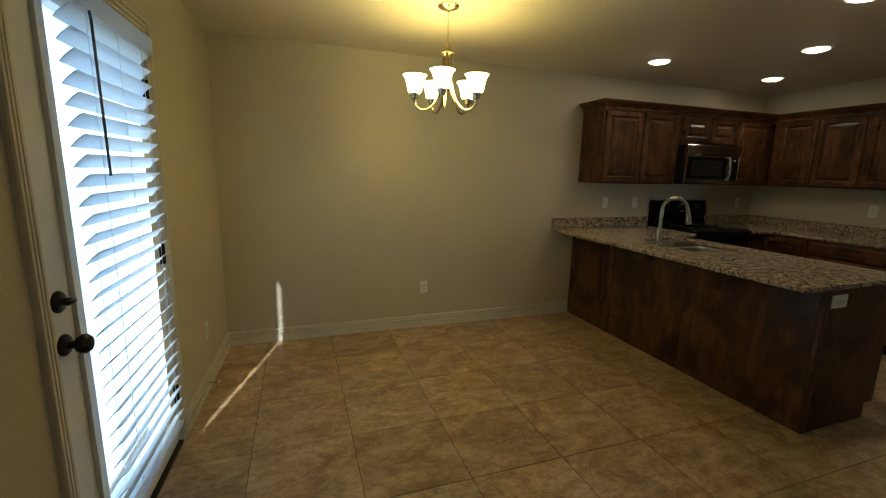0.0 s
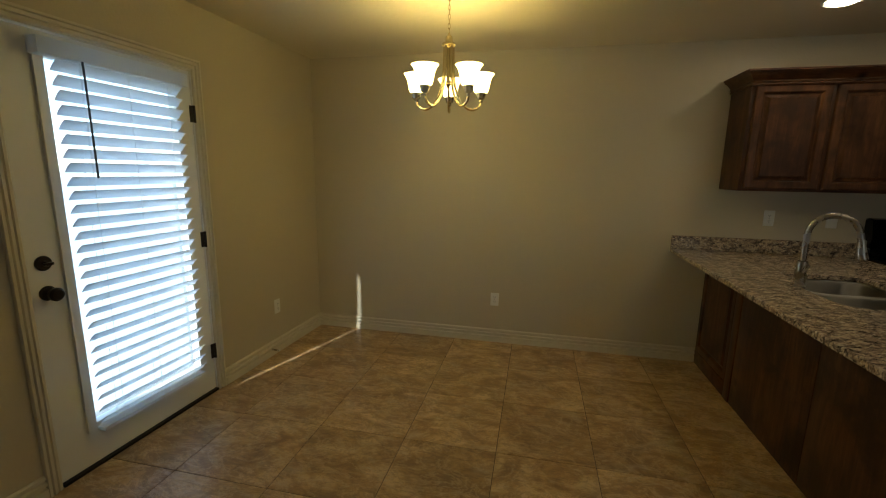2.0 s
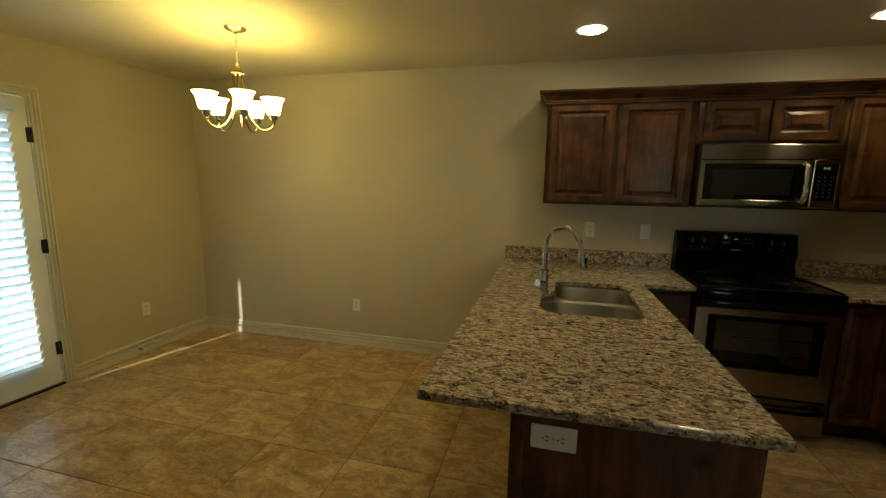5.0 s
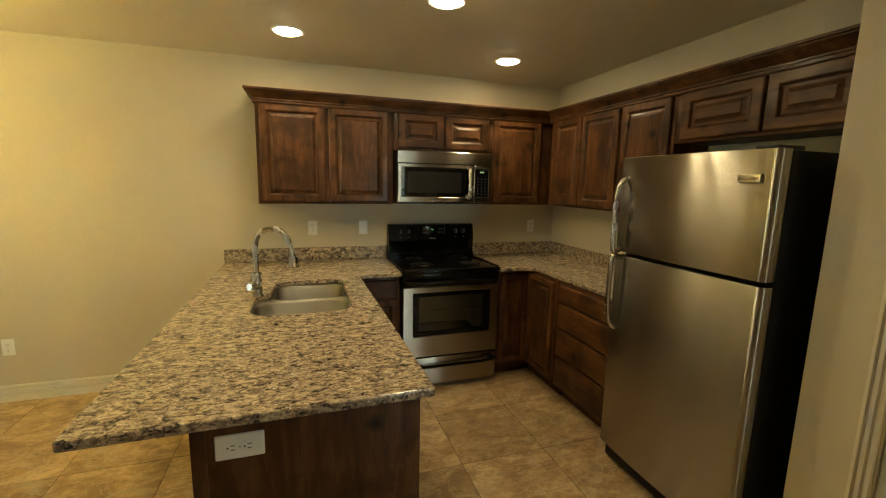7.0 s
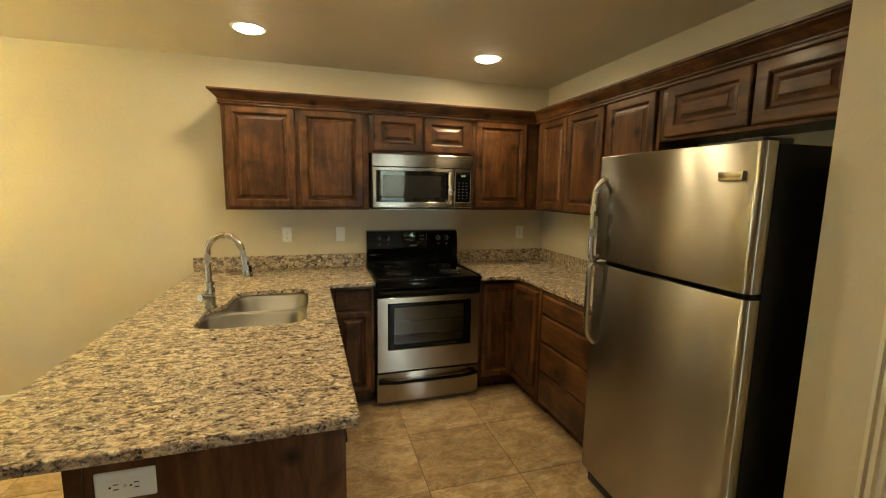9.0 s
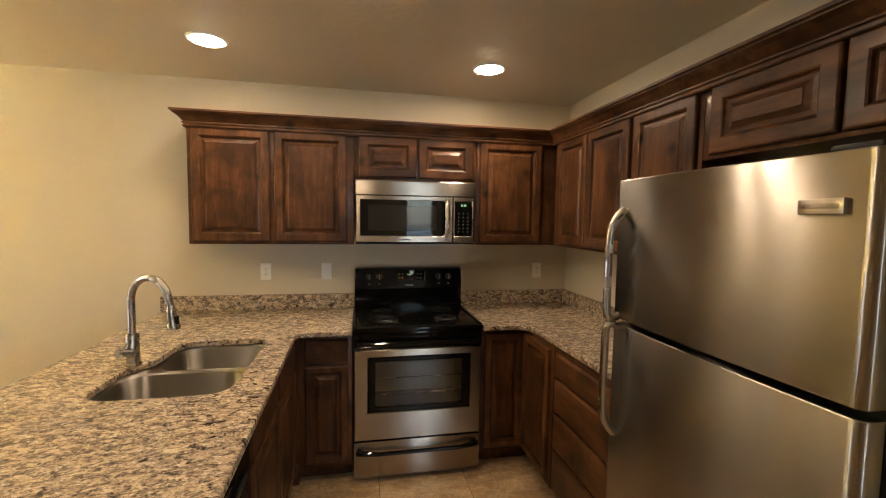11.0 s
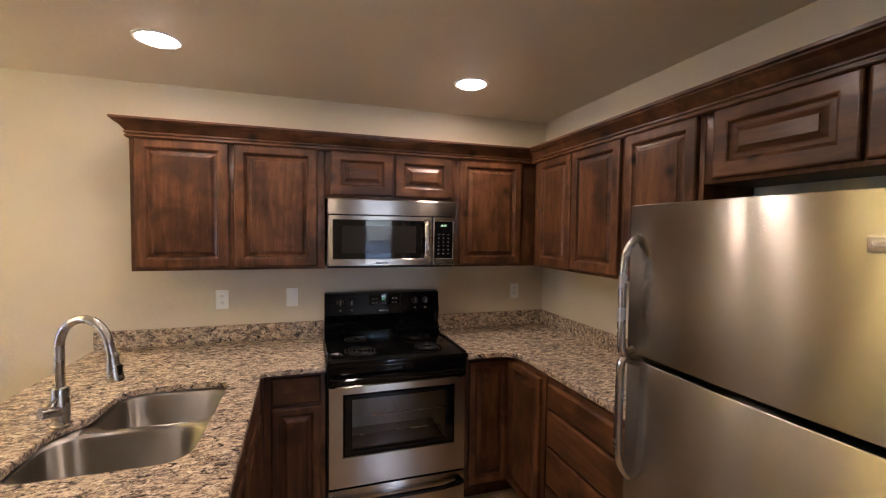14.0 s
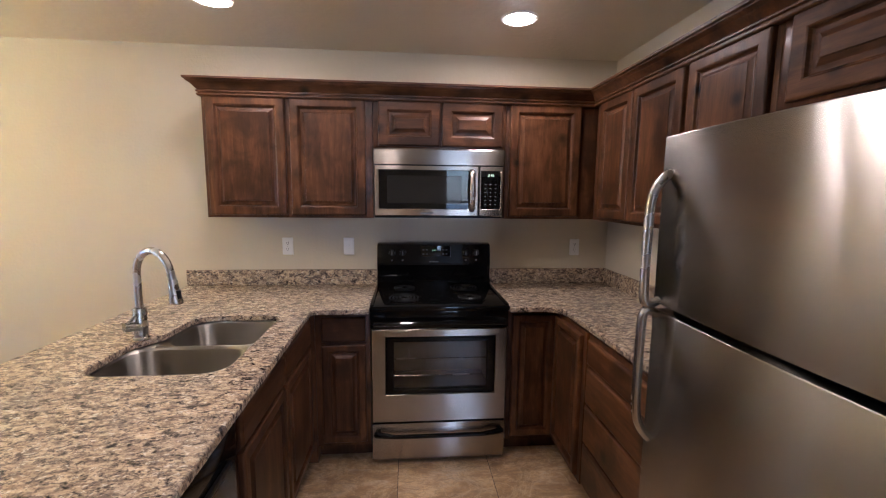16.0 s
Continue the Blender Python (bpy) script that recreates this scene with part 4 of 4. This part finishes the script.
bm = boxes((PX + 0.001, PX + 0.108, PD1 - 0.003, PD1, 0, PDH), (PX + 0.001, PX + 0.108, PD0, PD0 + 0.003, 0, PDH), (PX + 0.001, PX + 0.108, PD0, PD1, PDH - 0.003, PDH))
solid("door_jamb", bm, M_TRIM, "cream painted pantry door jamb", "trim", "structure")

BASEP = [(0.0, 0.0), (0.020, 0.0), (0.020, 0.050), (0.003, 0.052), (0.003, 0.064), (0.018, 0.066), (0.018, 0.080), (0.002, 0.082), (0.002, 0.093), (0.013, 0.095), (0.013, 0.106), (0.006, 0.113), (0.0, 0.114)]
bm = bmesh.new()
moulding(bm, [(-0.652, YB, 0, -1), (2.648, YB, 0, -1)], BASEP)
solid("baseboard", bm, M_TRIM, "cream ribbed baseboard along the back wall", "baseboard", "structure")
bm = bmesh.new()
moulding(bm, [(0, DY1 + 0.060, 1, 0), (0, 1.765, 1, 0)], BASEP)
moulding(bm, [(0, -5.4, 1, 0), (0, DY0 - 0.060, 1, 0)], BASEP)
solid("baseboard", bm, M_TRIM, "cream ribbed baseboard beside the patio door", "baseboard", "structure", LEFT)
bm = bmesh.new()
moulding(bm, [(PX, PD1 + 0.06, -1, 0), (PX, PY, -1, 1), (PX + 0.2, PY, 0, 1)], BASEP)
moulding(bm, [(PX, CLOSET, -1, 0), (PX, PD0 - 0.06, -1, 0)], BASEP)
solid("baseboard", bm, M_TRIM, "cream ribbed baseboard on the pantry wall", "baseboard", "structure")
# spring door stop on the baseboard
ds = thing("door_stop", LEFT @ pose(0.016, 1.02, 0.055), "white spring door stop on the baseboard", "door stop")
bm = bmesh.new()
tube(bm, [(0.060 * i / 80, 0.006 * math.cos(i), 0.006 * math.sin(i)) for i in range(81)], 0.0012, 5)
part("spring", bm, M_NICKEL, ds)
bm = bmesh.new()
lathe(bm, [(0.008, 0.058), (0.009, 0.064), (0.007, 0.072)], (0, 0, 0), 12, "x")
part("tip", bm, M_PLASTIC, ds, "white rubber tip")

# window behind
w2 = thing("window_1", pose(4.975, YS, 0.6), "tall white-framed window in the far wall", "window", kind="structure")
part("window_frame", boxes((-0.325, -0.285, -0.10, -0.04, 0, 1.52), (0.285, 0.325, -0.10, -0.04, 0, 1.52), (-0.285, 0.285, -0.10, -0.04, 0, 0.04), (-0.285, 0.285, -0.10, -0.04, 1.48, 1.52), (-0.285, 0.285, -0.10, -0.04, 0.74, 0.78)), M_DOOR, w2)
for a in (0.04, 0.78):
    p = part("glass_pane", boxes((-0.285, 0.285, -0.075, -0.070, a, a + 0.70)), M_TINTED, w2)
    p.visible_shadow = False


# ---- outlets and switches ----
def outlet(m, label="white duplex outlet on the wall", gangs=1, toggle=False):
    """Local: plate on the plane y=0 facing -y, upright."""
    w = 0.070 if gangs == 1 else 0.116
    ob = thing("wall_outlet" if not toggle else "light_switch", m, label, "outlet" if not toggle else "switch", "outlets" if not toggle else "")
    bm = bmesh.new()
    rings = [[(x, y, z) for x, z in rounded_rect(-w / 2 + i, w / 2 - i, -0.0575 + i, 0.0575 - i, 0.004)] for i, y in ((0, 0.001), (0, -0.002), (0.003, -0.0055), (0.005, -0.006))]
    ring_stack(bm, rings)
    part("cover_plate", bm, M_PLASTIC, ob)
    if toggle:
        for g in range(gangs):
            x = 0 if gangs == 1 else (-0.023 + 0.046 * g)
            part("toggle", boxes((x - 0.005, x + 0.005, -0.016, -0.006, -0.002, 0.012), bevel=0.002), M_PLASTIC, ob)
        return ob
    for zc in (-0.0195, 0.0195):
        bm = bmesh.new()
        ring_stack(bm, [[(x, y, z) for x, z in rounded_rect(-0.0165, 0.0165, zc - 0.014, zc + 0.014, 0.010)] for y in (-0.0058, -0.0085)])
        sk = part("socket", bm, M_PLASTIC, ob)
        for sx in (-0.006, 0.006):
            part("slot", boxes((sx - 0.0012, sx + 0.0012, -0.0090, -0.0084, zc - 0.002, zc + 0.008)), M_SLOT, sk)
        bm = bmesh.new()
        lathe(bm, [(0.0025, -0.0090), (0.0025, -0.0084)], (0, 0, zc - 0.008), 8, "y")
        part("ground_hole", bm, M_SLOT, sk)
    bm = bmesh.new()
    lathe(bm, [(0.003, -0.0055), (0.003, -0.0072)], (0, 0, 0), 10, "y")
    part("screw", bm, M_NICKEL, ob)
    return ob


outlet(pose(3.028, YB, 1.172))
outlet(pose(3.426, YB, 1.172), "white single toggle switch above the backsplash", toggle=True)
outlet(pose(4.985, YB, 1.165))
outlet(pose(1.035, YB, 0.385), "white duplex outlet low on the dining wall")
outlet(LEFT @ pose(0, 1.135, 0.378, 0, 0, 90), "white duplex outlet beside the patio door")
outlet(LEFT @ pose(0, -0.80, 1.14, 0, 0, 90), "white double toggle switch beside the patio door", gangs=2, toggle=True)
outlet(pose(2.775, PE, 0.795, 0, 90, 0) @ Matrix.Diagonal((1.08, 1, 1.13, 1)), "white duplex outlet mounted sideways on the peninsula end")
outlet(pose(XR, 2.42, 1.165, 0, 0, -90))

# ---- lamps ----
for i, (x, y) in enumerate(CANS):
    ob = thing("recessed_light", pose(x, y, CEIL), "round white recessed ceiling downlight, switched on", "downlight", "ceiling downlights")
    bm = bmesh.new()
    lathe(bm, [(0.095, 0.001), (0.095, -0.004), (0.088, -0.008), (0.078, -0.006), (0.074, 0.0005)], seg=36)
    part("trim_ring", bm, M_DOOR, ob)
    bm = bmesh.new()
    lathe(bm, [(0.074, -0.0005), (0.073, -0.008), (0.055, -0.016), (0.030, -0.020), (0.004, -0.021)], seg=36)
    part("lens", bm, M_CAN, ob, "glowing lamp lens")

DROP = 0.022
ch = thing("chandelier", pose(CHANDELIER[0], CHANDELIER[1], CEIL - DROP), "brushed nickel five-arm chandelier with lit opal bell shades", "chandelier")
bm = bmesh.new()
lathe(bm, [(0.064, 0.0), (0.064, -0.008), (0.058, -0.014), (0.040, -0.022), (0.014, -0.028), (0.010, -0.036), (0.004, -0.038)], (0, 0, DROP), 32)
part("canopy", bm, M_BRASSY, ch)
z = -0.036 + DROP
k = 0
while z > -0.172:
    bm = bmesh.new()
    pts = []
    for i in range(17):
        a = 2 * math.pi * i / 16
        u, w = 0.0065 * math.cos(a), 0.015 * math.sin(a)
        pts.append((u, 0, z - 0.012 + w) if k % 2 else (0, u, z - 0.012 + w))
    tube(bm, pts, 0.0016, 6)
    part("chain_link", bm, M_BRASSY, ch)
    z -= 0.0235
    k += 1
bm = bmesh.new()
lathe(bm, [(0.006, -0.178), (0.009, -0.190), (0.018, -0.196), (0.022, -0.226), (0.037, -0.232), (0.038, -0.242), (0.022, -0.247), (0.010, -0.252), (0.010, -0.42), (0.014, -0.43), (0.016, -0.445), (0.010, -0.458), (0.004, -0.468)], seg=24)
part("stem", bm, M_BRASSY, ch)
ARM_R, ARMS, TURN0 = 0.195, 5, 27.0
for i in range(ARMS):
    a = radians(TURN0 + 360 * i / ARMS)
    ca, sa = math.cos(a), math.sin(a)
    prof = [(0.026, -0.242), (0.026, -0.31), (0.030, -0.39), (0.046, -0.475), (0.078, -0.537), (0.118, -0.570), (0.150, -0.574), (0.177, -0.562), (0.191, -0.545), (ARM_R, -0.525)]
    bm = bmesh.new()
    tube(bm, smooth_path([(r * ca, r * sa, z) for r, z in prof], 4), 0.0072, 10)
    arm = part("arm", bm, M_BRASSY, ch)
    c = (ARM_R * ca, ARM_R * sa, 0)
    bm = bmesh.new()
    lathe(bm, [(0.009, -0.533), (0.013, -0.526), (0.010, -0.520), (0.022, -0.511), (0.026, -0.493), (0.029, -0.481), (0.010, -0.479)], c, 20)
    part("lamp_cup", bm, M_NICKEL, arm, "dark nickel lamp cup")
    bm = bmesh.new()
    lathe(bm, [(0.012, -0.478), (0.036, -0.477), (0.043, -0.462), (0.047, -0.435), (0.054, -0.407), (0.064, -0.386), (0.072, -0.379), (0.068, -0.379), (0.052, -0.407), (0.044, -0.435), (0.040, -0.462), (0.010, -0.474)], c, 28)
    part("shade", bm, M_SHADE, arm, "glowing opal glass bell shade")

# ---- outside ----
solid("ground", boxes((-60, -0.9, -60, 60, -0.16, -0.08), (-0.9, 60, -60, YS - 0.2, -0.16, -0.08)), M_CONCRETE, "pale concrete patio ground outside", "ground", "structure")

# ---- floor tiles ----
fl = solid("floor", boxes((XL - 0.22, XR + T, CLOSET, YB + T, -0.08, -0.003), (XL - 0.22, XE + T, YS - T, CLOSET, -0.08, -0.003)), M_GROUT, "tan travertine-look ceramic tile floor with thin grout", "floor", "structure")
TS, TJ = 0.512, 0.0040
X0, Y0 = 0.18, 2.09
cache = {}


def tile_mesh(w, d):
    key = (round(w, 4), round(d, 4))
    if key not in cache:
        bm = bmesh.new()
        ring_stack(bm, [[(x, y, z) for x, y in ((i, i), (w - i, i), (w - i, d - i), (i, d - i))] for i, z in ((0, -0.0028), (0, -0.0012), (0.0012, 0.0))], False, True)
        cache[key] = finish("tile", bm, M_TILE)
    return cache[key]


for i in range(-2, 12):
    for j in range(-12, 3):
        x0, x1 = max(X0 + TS * i + TJ / 2, XL - 0.12), min(X0 + TS * (i + 1) - TJ / 2, XE if Y0 + TS * (j + 1) <= CLOSET + 0.15 else XR)
        y0, y1 = max(Y0 + TS * j + TJ / 2, YS), min(Y0 + TS * (j + 1) - TJ / 2, YB)
        if x1 - x0 < 0.02 or y1 - y0 < 0.02:
            continue
        ob = new("tile", tile_mesh(x1 - x0, y1 - y0))
        ob.parent = fl
        ob.location = (x0, y0, 0)
